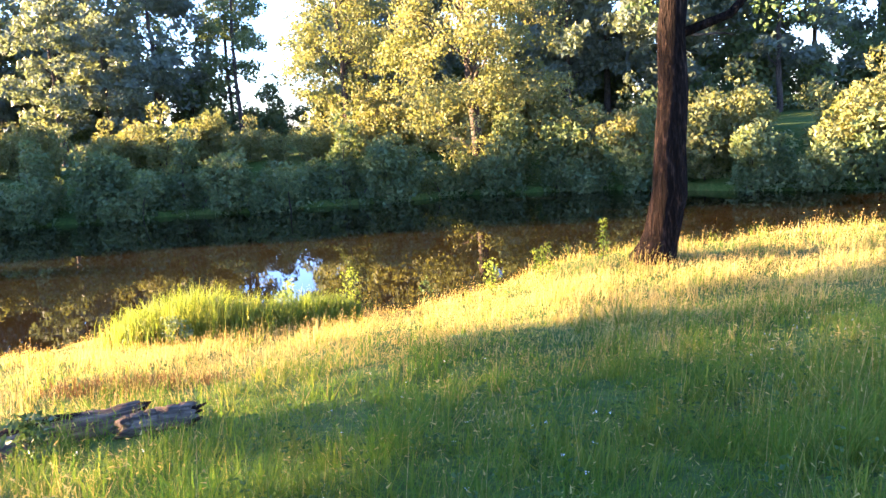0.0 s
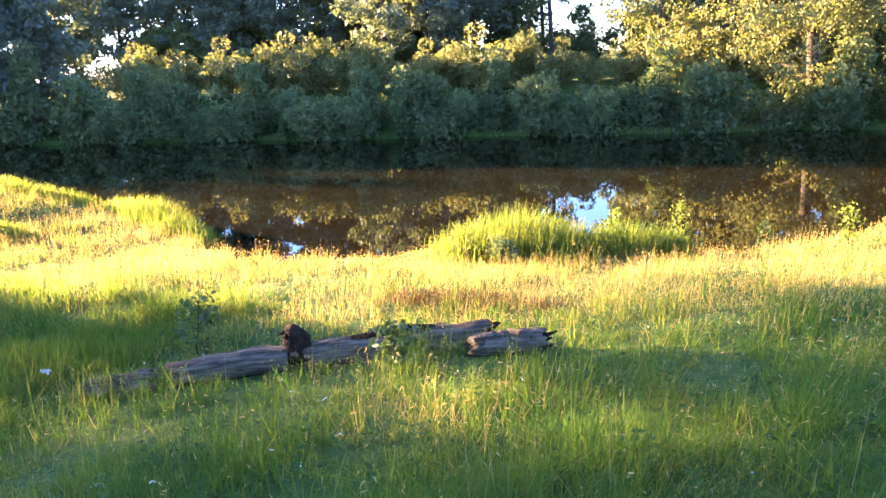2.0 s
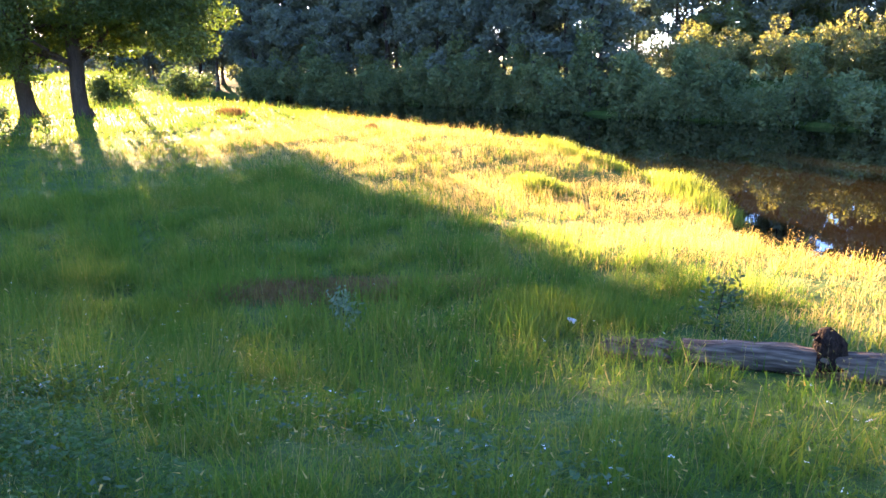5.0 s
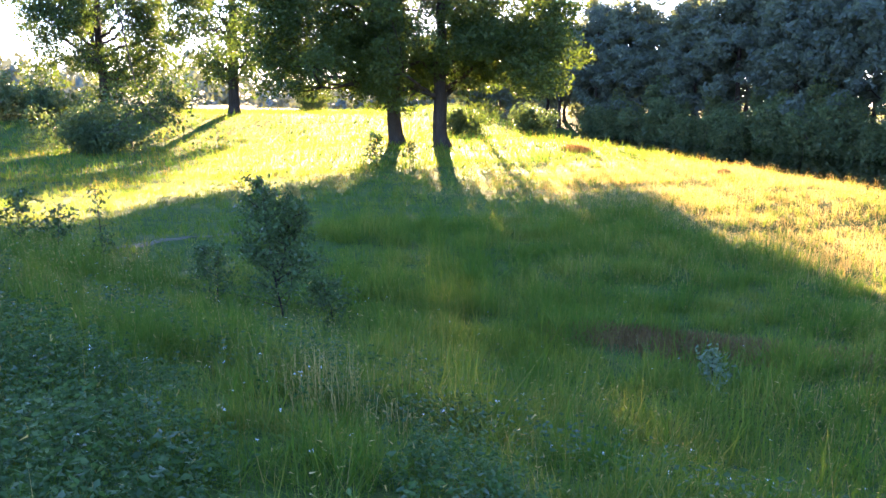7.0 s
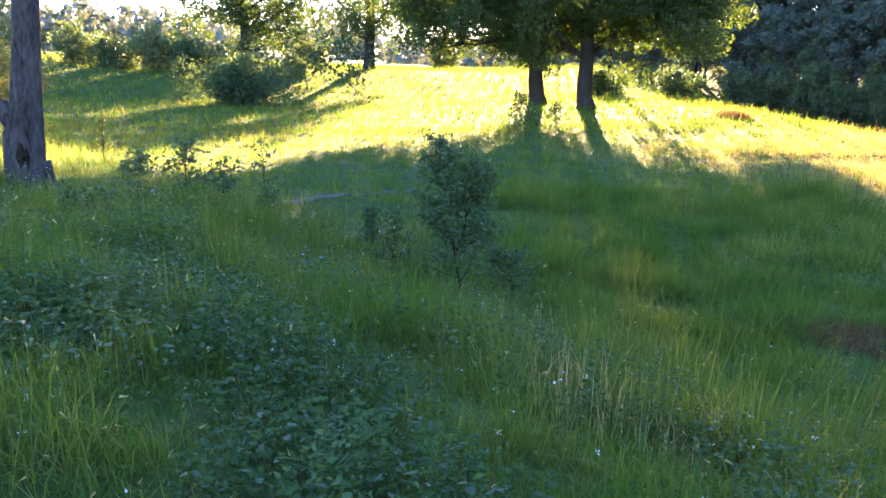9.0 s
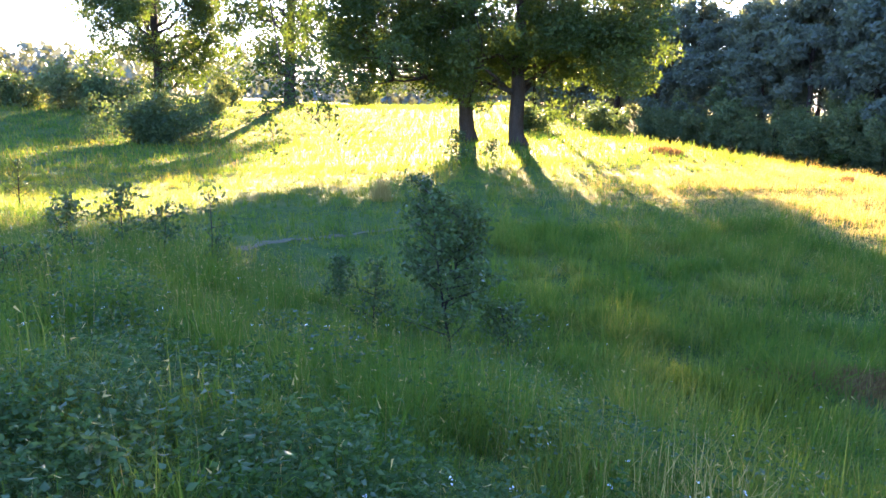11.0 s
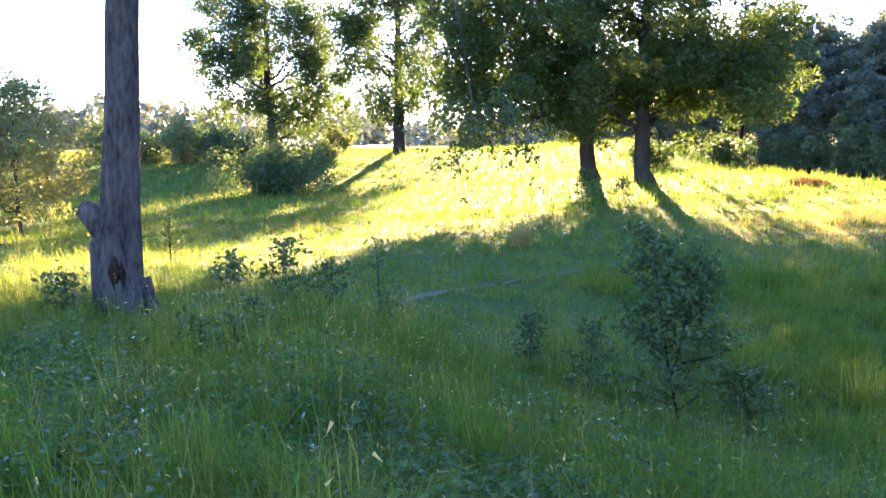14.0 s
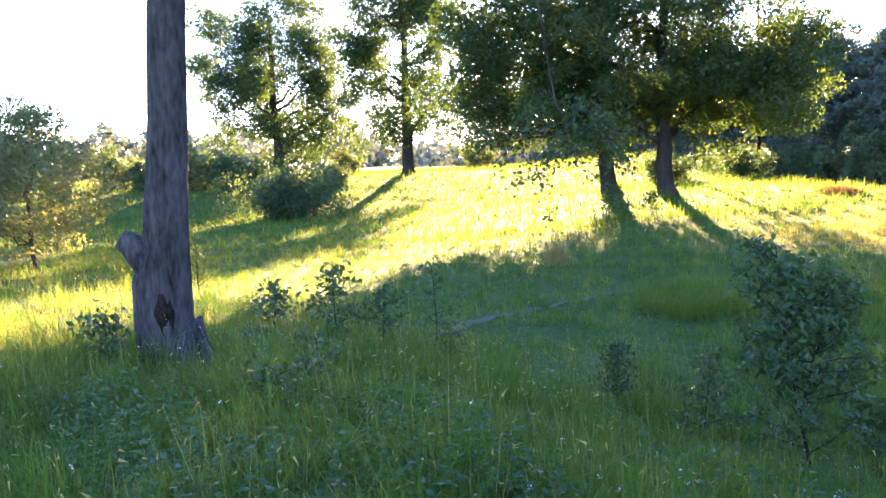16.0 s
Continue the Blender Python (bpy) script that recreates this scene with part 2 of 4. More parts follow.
def tube(points, radii, sides=8, rough=0.0, rng=None, ridge=0.0):
    """A round, tapering limb through the points, closed at the tip."""
    points, radii = np.asarray(points, float), np.asarray(radii, float)
    n = len(points)
    ahead = np.gradient(points, axis=0)
    ahead /= np.linalg.norm(ahead, axis=1)[:, None]
    ref = np.where(np.abs(ahead[:, 2:3]) > 0.9, np.array([[1.0, 0, 0]]), np.array([[0, 0, 1.0]]))
    side = np.cross(ahead, ref)
    side /= np.linalg.norm(side, axis=1)[:, None]
    up = np.cross(side, ahead)
    a = np.linspace(0, 2 * np.pi, sides, endpoint=False)
    wob = 1 + (rng.uniform(-rough, rough, (n, sides)) if rng is not None else 0)
    if ridge:
        wob = wob + rng.uniform(-ridge, ridge, (1, sides))
    r = radii[:, None] * wob
    v = points[:, None] + r[..., None] * (np.cos(a)[None, :, None] * side[:, None] + np.sin(a)[None, :, None] * up[:, None])
    v = v.reshape(-1, 3)
    i, j = np.meshgrid(np.arange(n - 1), np.arange(sides), indexing="ij")
    i, j = i.ravel(), j.ravel()
    k = (j + 1) % sides
    f = np.stack([i * sides + j, i * sides + k, (i + 1) * sides + k, (i + 1) * sides + j], 1)
    v = np.concatenate([v, points[:1], points[-1:]])
    b, t = len(v) - 2, len(v) - 1
    jj = np.arange(sides)
    kk = (jj + 1) % sides
    cap0 = np.stack([kk, jj, np.full(sides, b), np.full(sides, b)], 1)
    top = (n - 1) * sides
    cap1 = np.stack([top + jj, top + kk, np.full(sides, t), np.full(sides, t)], 1)
    tri = np.concatenate([f[:, [0, 1, 2]], f[:, [0, 2, 3]], cap0[:, :3], cap1[:, :3]])
    return v, tri


def merge(pieces):
    vs, fs, at = [], [], 0
    for v, f in pieces:
        vs.append(v)
        fs.append(f + at)
        at += len(v)
    return np.concatenate(vs), np.concatenate(fs)


def leaves(centres, size, rng, slim=0.55, droop=0.0, simple=False, level=0.0):
    """A pointed leaf at each place: four-cornered and folded at its middle, or, far off, a plain three-cornered one."""
    n = len(centres)
    d = rng.normal(size=(n, 3))
    d[:, 2] -= droop
    d /= np.linalg.norm(d, axis=1)[:, None]
    d[:, 2] *= 1 - level
    s = np.cross(d, rng.normal(size=(n, 3)) * (1 - level) + np.array([0, 0, level]))
    s /= np.linalg.norm(s, axis=1)[:, None]
    up = np.cross(d, s)
    z = (size * rng.uniform(0.6, 1.35, n))[:, None]
    c = np.asarray(centres)
    if simple:
        v = np.stack([c - d * z * 0.5 + s * z * slim * 0.6, c - d * z * 0.5 - s * z * slim * 0.6, c + d * z * 0.7], 1).reshape(-1, 3)
        return v, np.arange(n * 3).reshape(-1, 3)
    v = np.stack([c - d * z * 0.5, c + s * z * slim * 0.5 + up * z * 0.12, c + d * z * 0.5, c - s * z * slim * 0.5 + up * z * 0.12], 1).reshape(-1, 3)
    i = np.arange(n)[:, None] * 4
    f = np.concatenate([i + [[0, 1, 2]], i + [[0, 2, 3]]])
    return v, f


def clump_points(rng, centre, radii, n, hollow=0.55):
    d = rng.normal(size=(n, 3))
    d /= np.linalg.norm(d, axis=1)[:, None]
    r = rng.uniform(hollow, 1.0, n) ** 0.7
    return np.asarray(centre) + d * r[:, None] * np.asarray(radii)


def bent(rng, start, direction, length, steps=6, rise=0.15, wander=0.12):
    """A line that grows from start, wandering and turning upwards a little."""
    p, d, out = np.array(start, float), np.array(direction, float), [np.array(start, float)]
    d /= np.linalg.norm(d)
    for _ in range(steps):
        d = d + rng.normal(size=3) * wander + np.array([0, 0, rise])
        d /= np.linalg.norm(d)
        p = p + d * length / steps
        out.append(p.copy())
    return np.array(out)


def tree(name, seed, height, trunk_r, low, crown_r, n_clumps, n_leaves, leaf, leaf_mat, bark, lean=(0, 0), clump=1.2, droop=0.0, n_limbs=14, simple=False, narrow=0.0, line=None, stretch=(1, 1), rough=0.06, broad=False, shift=(0, 0), gaps=(), fine_leaf=False, boughs=()):
    """A tree at the origin: tapered trunk, limbs that reach for the crown, and a crown of leaves in many uneven clumps.
    low: height of the crown's lower edge; narrow: how much the crown tapers to its top; line: the trunk's bends, as (height, x, y);
    gaps: open places between the boughs, as (y from, y to, z from, z to); boughs: thick low masses of leaves, as (y, z, y reach, z reach, clumps)."""
    rng = np.random.RandomState(seed)
    root = empty(name)
    k = 12
    t = np.linspace(0, 1, k) ** 1.3
    top = height * 0.86
    wob = np.cumsum(rng.normal(size=(k, 2)) * height * 0.004, axis=0)
    axis = np.stack([lean[0] * t * top + wob[:, 0], lean[1] * t * top + wob[:, 1], t * top], 1)
    if line:
        hh, xx, yy = zip(*line)
        axis[:, 0] += np.interp(axis[:, 2], hh, xx)
        axis[:, 1] += np.interp(axis[:, 2], hh, yy)
    rad = trunk_r * (1 - 0.88 * t) ** 0.8
    foot = np.array([axis[0] + [0, 0, -0.3], axis[0] + [0, 0, 0.05], axis[0] * 0.5 + axis[1] * 0.5])
    v, f = tube(np.concatenate([foot, axis[1:]]), np.concatenate([[trunk_r * 1.5, trunk_r * 1.35, trunk_r * 1.1], rad[1:]]), 18, rough, rng, rough * 0.8)
    mesh_object("trunk", v, f, bark, root, smooth=True)
    mid, half = (low + height) / 2, (height - low) / 2
    cs = []
    while len(cs) < n_clumps:
        d = rng.normal(size=3)
        d /= np.linalg.norm(d)
        a = math.atan2(d[1], d[0])
        r = rng.uniform(0.3, 1.0) ** (0.4 if broad else 0.6) * (1 + 0.16 * math.sin(3 * a + seed) + 0.10 * math.sin(7 * a + 2 * seed))
        p = d * r
        full = math.sqrt(max(0.05, 1 - abs(p[2]) ** 3.5) / max(0.05, 1 - p[2] ** 2)) if broad else 1.0
        wide = crown_r * (1 - narrow * (0.5 + 0.5 * p[2])) * min(full, 1.7)
        z = mid + p[2] * half
        cs.append([p[0] * wide * stretch[0] + shift[0] + np.interp(z, axis[:, 2], axis[:, 0]), p[1] * wide * stretch[1] + shift[1] + np.interp(z, axis[:, 2], axis[:, 1]), z])
    for by, bz, ry, rz, many in boughs:
        cs += [[rng.uniform(-3.5, 3.5), by + rng.uniform(-ry, ry), bz + rng.uniform(-rz, rz)] for _ in range(many)]
    cs = np.array(cs)
    for n in range(n_limbs):
        goal = cs[n * len(cs) // n_limbs]
        z0 = max(low * 0.85 + 0.2, min(top * 0.93, goal[2] - 0.5 * math.hypot(goal[0], goal[1])))
        p0 = np.array([np.interp(z0, axis[:, 2], axis[:, 0]), np.interp(z0, axis[:, 2], axis[:, 1]), z0])
        s = np.linspace(0, 1, 7)[:, None]
        path = p0 * (1 - s) + goal * s
        path[:, 2] += (np.sin(s * 3.14) * 0.12 * np.linalg.norm(goal - p0))[:, 0] * rng.uniform(-0.3, 1)
        path[1:-1] += rng.normal(size=(5, 3)) * 0.04 * np.linalg.norm(goal - p0)
        lr = max(0.02, float(np.interp(z0, axis[:, 2], rad)) * 0.42)
        pieces = [tube(path, np.linspace(lr, 0.015, 7), 6 if not simple else 4)]
        if not simple:
            near = cs[np.argsort(((cs - goal) ** 2).sum(1))[1:4]]
            for g in near:
                b = path[rng.randint(3, 6)]
                tw = np.stack([b, b * 0.5 + g * 0.5 + rng.normal(size=3) * 0.15, g])
                pieces.append(tube(tw, [lr * 0.4, lr * 0.25, 0.01], 4))
        v, f = merge(pieces)
        mesh_object("limb", v, f, bark, root, smooth=True)
    pts = []
    for c in cs:
        r = clump * rng.uniform(0.55, 1.3)
        pts.append(clump_points(rng, c, (r, r, r * 0.7), max(4, int(n_leaves / len(cs) * (r / clump) ** 2)), 0.3))
    pts = np.concatenate(pts)
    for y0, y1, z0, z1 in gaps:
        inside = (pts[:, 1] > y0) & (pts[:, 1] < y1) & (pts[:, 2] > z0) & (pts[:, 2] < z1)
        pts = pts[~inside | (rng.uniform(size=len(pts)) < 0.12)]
    v, f = leaves(pts, leaf, rng, droop=droop, simple=fine_leaf or simple)
    mesh_object("crown", v, f, leaf_mat, root)
    return root


def bush(name, seed, height, radius, n_leaves, leaf, leaf_mat, bark, n_stems=9, droop=0.0, simple=False):
    """A bush of stems that spread from the ground, with clumps of leaves down to its foot."""
    rng = np.random.RandomState(seed)
    root = empty(name)
    pts = []
    for n in range(n_stems):
        a = n * 2.4 + rng.uniform(-0.4, 0.4)
        out = rng.uniform(0.15, 1.0)
        tall = height * rng.uniform(0.65, 1.05) * (1 - 0.35 * out)
        base = np.array([math.cos(a), math.sin(a), 0]) * radius * 0.25 * out + [0, 0, -0.1]
        tip = np.array([math.cos(a) * radius * out, math.sin(a) * radius * out, tall])
        line = bent(rng, base, tip - base, np.linalg.norm(tip - base), 6, 0.02, 0.08)
        v, f = tube(line, np.linspace(0.03 * height / 3 + 0.01, 0.008, 7), 5)
        mesh_object("stem", v, f, bark, root, smooth=True)
        for s, w in ((1, 0.7), (2, 0.9), (3, 1), (4, 1), (5, 1), (6, 0.8)):
            r = radius * rng.uniform(0.22, 0.40)
            c = line[s] + rng.normal(size=3) * radius * 0.12
            c[2] = max(c[2], r * 0.45)
            pts.append(clump_points(rng, c, (r, r, r * 0.9), int(n_leaves * w / (5.4 * n_stems)) + 2))
    pts = np.concatenate(pts)
    pts[:, 2] = np.maximum(pts[:, 2], 0.05)
    v, f = leaves(pts, leaf, rng, droop=droop, simple=simple)
    mesh_object("crown", v, f, leaf_mat, root)
    return root


def place_first(ob, m, scale=1.0):
    ob.matrix_basis = m @ Matrix.Diagonal((scale, scale, scale, 1))
    return ob


def again(ob, m, scale=1.0):
    return copy_thing(ob, m @ Matrix.Diagonal((scale / ob.scale.x, scale / ob.scale.y, scale / ob.scale.z, 1)))


def blades(x, y, height, width, rng, lean=0.5, wind=(0.12, -0.04), simple=False):
    """Grass blades that stand on the ground and bend over; a joint and a point, or, far off, a plain point."""
    n = len(x)
    z = land(x, y) - 0.02
    a = rng.uniform(0, 6.283, n)
    bow = np.abs(rng.normal(size=n)) * lean
    dx, dy = np.cos(a) * bow + wind[0], np.sin(a) * bow + wind[1]
    fa = rng.uniform(0, 6.283, n)
    sx, sy = np.cos(fa) * width * 0.5, np.sin(fa) * width * 0.5
    b = np.stack([x, y, z], 1)
    side = np.stack([sx, sy, sx * 0], 1)
    tip = b + np.stack([dx * height, dy * height, height * np.clip(1 - 0.3 * bow, 0.35, 1)], 1)
    if simple:
        return np.stack([b - side, b + side, tip], 1).reshape(-1, 3), np.arange(n * 3).reshape(-1, 3), tip
    mid = b + np.stack([dx * height * 0.32, dy * height * 0.32, height * 0.6], 1)
    v = np.stack([b - side, b + side, mid + side * 0.8, mid - side * 0.8, tip], 1).reshape(-1, 3)
    i = np.arange(n)[:, None] * 5
    return v, np.concatenate([i + [[0, 1, 2]], i + [[0, 2, 3]], i + [[3, 2, 4]]]), tip


# ---- the ground and the river ----
def axis_lines(lo, hi, step, reach):
    core = np.arange(lo, hi + step / 2, step)
    out, s = [], step
    while sum(out) < reach:
        s *= 1.18
        out.append(s)
    off = np.cumsum(out)
    return np.concatenate([lo - off[::-1], core, hi + off])


gx, gy = axis_lines(-62, 16, 0.45, 1800), axis_lines(-18, 50, 0.4, 1800)
X, Y = np.meshgrid(gx, gy, indexing="ij")
Z = land(X, Y)
nx, ny = len(gx), len(gy)
i, j = np.meshgrid(np.arange(nx - 1), np.arange(ny - 1), indexing="ij")
c = (i * ny + j).ravel()
quads = np.stack([c, c + ny, c + ny + 1, c + 1], 1)
ground = mesh_object("ground", np.stack([X, Y, Z], -1).reshape(-1, 3), quads, M_TURF, smooth=True)
tagged(ground, "grassy meadow ground sloping down to the river", "ground", kind="structure")

water = mesh_object("water", [(-260, -60, WATER_Z), (160, -60, WATER_Z), (160, 60, WATER_Z), (-260, 60, WATER_Z)], [(0, 1, 2, 3)], M_WATER)
tagged(water, "still brown river water reflecting the trees", "water", kind="structure")

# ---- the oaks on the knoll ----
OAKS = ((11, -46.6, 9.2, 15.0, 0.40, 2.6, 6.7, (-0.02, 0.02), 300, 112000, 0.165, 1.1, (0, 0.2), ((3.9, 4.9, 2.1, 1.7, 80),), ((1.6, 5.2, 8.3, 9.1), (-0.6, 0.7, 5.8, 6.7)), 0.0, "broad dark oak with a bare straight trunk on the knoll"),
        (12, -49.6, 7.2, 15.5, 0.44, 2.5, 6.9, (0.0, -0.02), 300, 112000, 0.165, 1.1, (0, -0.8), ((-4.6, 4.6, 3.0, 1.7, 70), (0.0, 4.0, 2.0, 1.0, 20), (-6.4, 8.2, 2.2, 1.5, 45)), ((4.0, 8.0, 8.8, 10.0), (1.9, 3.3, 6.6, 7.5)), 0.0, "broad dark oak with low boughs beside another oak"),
        (13, -86.0, -15.4, 17.5, 0.50, 1.2, 6.9, (-0.03, -0.03), 230, 58000, 0.24, 1.5, (0, 0), (), (), 0.15, "tall open-crowned oak on the far meadow"),
        (14, -79.8, -3.2, 20.0, 0.50, 1.5, 6.8, (-0.02, -0.02), 230, 52000, 0.24, 1.45, (0, -0.5), (), ((3.2, 9.0, 8.0, 14.0),), 0.45, "tall thin-leaved oak with light through its crown"))
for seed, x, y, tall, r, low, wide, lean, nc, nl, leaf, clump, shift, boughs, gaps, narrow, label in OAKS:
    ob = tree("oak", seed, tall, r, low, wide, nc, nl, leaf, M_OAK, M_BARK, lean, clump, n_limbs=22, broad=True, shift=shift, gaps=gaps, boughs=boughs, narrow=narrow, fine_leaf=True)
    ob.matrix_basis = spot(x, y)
    tagged(ob, label, "tree", "oaks on the meadow")

# ---- the two trees near the walk ----
pine = tree("bank_pine", 21, 15.0, 0.36, 4.5, 4.4, 70, 10000, 0.14, M_NEEDLE, M_PINE_BARK, (0.01, 0.0), 0.9, n_limbs=14, droop=0.5, rough=0.09, line=((0, -0.05, 0), (1.2, 0.12, 0), (6, 0.25, 0)))
branch = bent(np.random.RandomState(3), (0.45, -0.1, 4.55), (1, -0.2, 0.05), 1.15, 6, -0.03, 0.1)
v, f = merge([tube(branch, np.linspace(0.045, 0.012, 7), 6), tube(bent(np.random.RandomState(4), branch[4], (0.6, 0, 0.5), 0.3, 3, 0, 0.2), [0.014, 0.011, 0.009, 0.006], 4)])
mesh_object("dead_branch", v, f, M_LOG, pine, "bleached bare dead branch")
pine.matrix_basis = spot(4.3, 17.2)
tagged(pine, "tall pine with rough sunlit bark standing on the river bank", "tree")

grey_tree = tree("grey_tree", 22, 13.0, 0.205, 6.4, 4.2, 60, 9000, 0.16, M_ALDER, M_GREY_BARK, (0.0, 0.05), 0.9, n_limbs=14, rough=0.10,
                 line=((0, 0, -0.10), (0.9, 0, -0.14), (1.5, 0, -0.05), (2.4, 0, 0.04), (4, 0, 0.10), (12, 0, 0.2)))
rs = np.random.RandomState(23)
v, f = tube([(0.0, -0.2, 0.75), (0.03, -0.38, 1.02), (0.04, -0.50, 1.17), (0.04, -0.57, 1.21)], [0.18, 0.16, 0.12, 0.10], 10, 0.12, rs)
mesh_object("branch_stub", v, f, M_GREY_BARK, grey_tree, "sawn-off branch stub", smooth=True)
for a in (0.3, 1.1, 3.6, 5.2):
    dx, dy = math.cos(a), math.sin(a)
    v, f = tube([(0.10 * dx, -0.1 + 0.10 * dy, 0.45), (0.24 * dx, -0.1 + 0.24 * dy, 0.12), (0.4 * dx, -0.1 + 0.4 * dy, -0.12)], [0.10, 0.09, 0.05], 8, 0.1, rs)
    mesh_object("root", v, f, M_GREY_BARK, grey_tree, smooth=True)
v, f = tube([(0.0, -0.24, -0.1), (0.02, -0.30, 0.4), (0.02, -0.33, 0.8), (0.0, -0.22, 1.15), (0.0, -0.05, 1.45)], [0.28, 0.25, 0.21, 0.17, 0.08], 14, 0.08, rs, 0.08)
mesh_object("burl", v, f, M_GREY_BARK, grey_tree, "swollen split lower trunk", smooth=True)
v, f = tube([(0.19, -0.17, 0.25), (0.21, -0.19, 0.55), (0.19, -0.2, 0.85)], [0.05, 0.09, 0.04], 9, 0.2, rs)
mesh_object("bark_scar", v, f, M_ROT, grey_tree, "dark open scar in the bark", smooth=True)
rb = np.random.RandomState(24)
hang = np.array([(0.0, 0.5, 7.0), (-0.3, 2.0, 6.4), (-0.6, 3.0, 4.8), (-0.7, 3.35, 3.2), (-0.75, 3.5, 2.3), (-0.85, 3.85, 1.8), (-0.95, 4.3, 1.6)])
pieces, pts = [tube(hang, np.linspace(0.016, 0.004, 7), 5)], []
for n in range(26):
    p = hang[4] * 0.6 + hang[5] * 0.4 + rb.normal(size=3) * [0.1, 0.25, 0.15]
    tw = bent(rb, p, (rb.normal() * 0.6, rb.normal(), -0.35), rb.uniform(0.4, 1.0), 4, -0.04, 0.2)
    pieces.append(tube(tw, np.linspace(0.006, 0.002, 5), 4))
    w = rb.uniform(0.5, 4, 40)
    pts.append(np.stack([np.interp(w, range(5), tw[:, c]) for c in range(3)], 1) + rb.normal(size=(40, 3)) * 0.06)
v, f = merge(pieces)
bough = mesh_object("hanging_branch", v, f, M_GREY_BARK, grey_tree, "thin drooping branch")
v, f = leaves(np.concatenate(pts), 0.058, rb, 0.6)
mesh_object("foliage", v, f, M_OAK, bough)
grey_tree.matrix_basis = spot(-14.4, -5.38)
tagged(grey_tree, "grey-barked tree with a broken branch stub on the slope", "tree")

# ---- the far bank ----
rng = np.random.RandomState(5)
used = set()


def plant(stock, k, x, y, turn, scale, label, category, group="", sink=0.05):
    ob, m = stock[k], spot(x, y, turn, sink)
    if ob.name in used:
        ob = copy_thing(ob, m)
    else:
        used.add(ob.name)
        ob.matrix_basis = m
    ob.scale = (scale, scale, scale)
    return tagged(ob, label, category, group)


woods = [tree("forest_tree", 31, 16, 0.24, 0.8, 4.4, 64, 7500, 0.38, M_WOOD_HAZE, M_GREY_BARK, clump=1.15, n_limbs=8, simple=True, narrow=0.25),
         tree("forest_tree", 32, 18, 0.26, 1.2, 3.8, 64, 7500, 0.38, M_WOOD_HAZE, M_GREY_BARK, clump=1.1, n_limbs=8, simple=True, narrow=0.35),
         tree("forest_tree", 33, 14, 0.22, 0.5, 4.8, 64, 7500, 0.38, M_WOOD_HAZE, M_GREY_BARK, clump=1.2, n_limbs=8, simple=True, narrow=0.2),
         tree("birch_tree", 34, 19, 0.2, 3.0, 3.2, 60, 6500, 0.28, M_WILLOW, M_GREY_BARK, clump=1.0, n_limbs=10, simple=True, narrow=0.3)]
WOOD = "wood across the river"
for n in range(46):
    x = -130 + n * 1.78 + rng.uniform(-0.9, 0.9)
    y = float(far_shore(x)) + (2.8 + 1.6 * (n % 2)) + rng.uniform(-0.5, 0.5)
    plant(woods, int(rng.randint(0, 3)), x, y, rng.uniform(0, 360), rng.uniform(0.85, 1.1), "dense dark green tree in the wood across the river", "tree", WOOD)
for n in range(16):
    x = -40 + n * 4.4 + rng.uniform(-1.2, 1.2)
    if -16.5 < x < -9.5:
        continue
    y = float(far_shore(x)) + 23 + 4 * (n % 2) + rng.uniform(-1.5, 1.5)
    plant(woods, int(rng.randint(0, 4)), x, y, rng.uniform(0, 360), rng.uniform(0.85, 1.15), "leafy tree lit from the side behind the far bank", "tree", WOOD)
for n in range(14):
    x = -45 + n * 6.5 + rng.uniform(-1.5, 1.5)
    y = float(far_shore(x)) + 36 + rng.uniform(-3, 3)
    if -22 < x < -12:
        continue
    plant(woods, int(rng.randint(0, 4)), x, y, rng.uniform(0, 360), rng.uniform(0.8, 1.0), "leafy tree deep in the wood across the river", "tree", WOOD)
for n in range(11):
    x = -80 + n * 3.4 + rng.uniform(-1, 1)
    plant(woods, int(rng.randint(0, 3)), x, 69 + 5 * (n % 2) + rng.uniform(-1.5, 1.5), rng.uniform(0, 360), rng.uniform(0.8, 1.0), "leafy tree deep in the wood across the river", "tree", WOOD)
# Two added trees whose high crowns block the sun from the near slope.
for seed, x, y, low, wide, over in ((35, -62.0, 20.4, 12.9, 6.4, 2.4), (36, -64.0, 14.5, 13.2, 4.8, 0.0)):
    ob = tree("tall_pine", seed, 21, 0.13, low, wide, 90, 17000, 0.24, M_OAK, M_PINE_BARK, clump=1.2, n_limbs=12, shift=(0, over))
    ob.matrix_basis = spot(x, y)
    tagged(ob, "added tall tree whose high crown shades the slope", "tree")
for x, y, s, k in ((-26.5, 58.0, 0.8, 0), (-24.0, 60.5, 0.72, 2), (-16.0, 66, 0.95, 3), (-1.5, 62, 0.85, 1), (-36, 66, 0.8, 1), (-46, 67, 0.85, 0), (9, 60, 0.9, 0), (15, 56, 0.85, 2)):
    plant(woods, k, x, y, x * 11, s, "leafy tree catching low sun on one side", "tree", WOOD)

shrubs = [bush("willow_bush", 41, 4.0, 2.4, 5000, 0.22, M_WILLOW, M_GREY_BARK, 7, simple=True), bush("willow_bush", 42, 3.2, 2.3, 5000, 0.22, M_WILLOW, M_GREY_BARK, 7, simple=True),
          bush("willow_bush", 43, 4.6, 2.3, 5000, 0.22, M_WILLOW, M_GREY_BARK, 7, simple=True)]
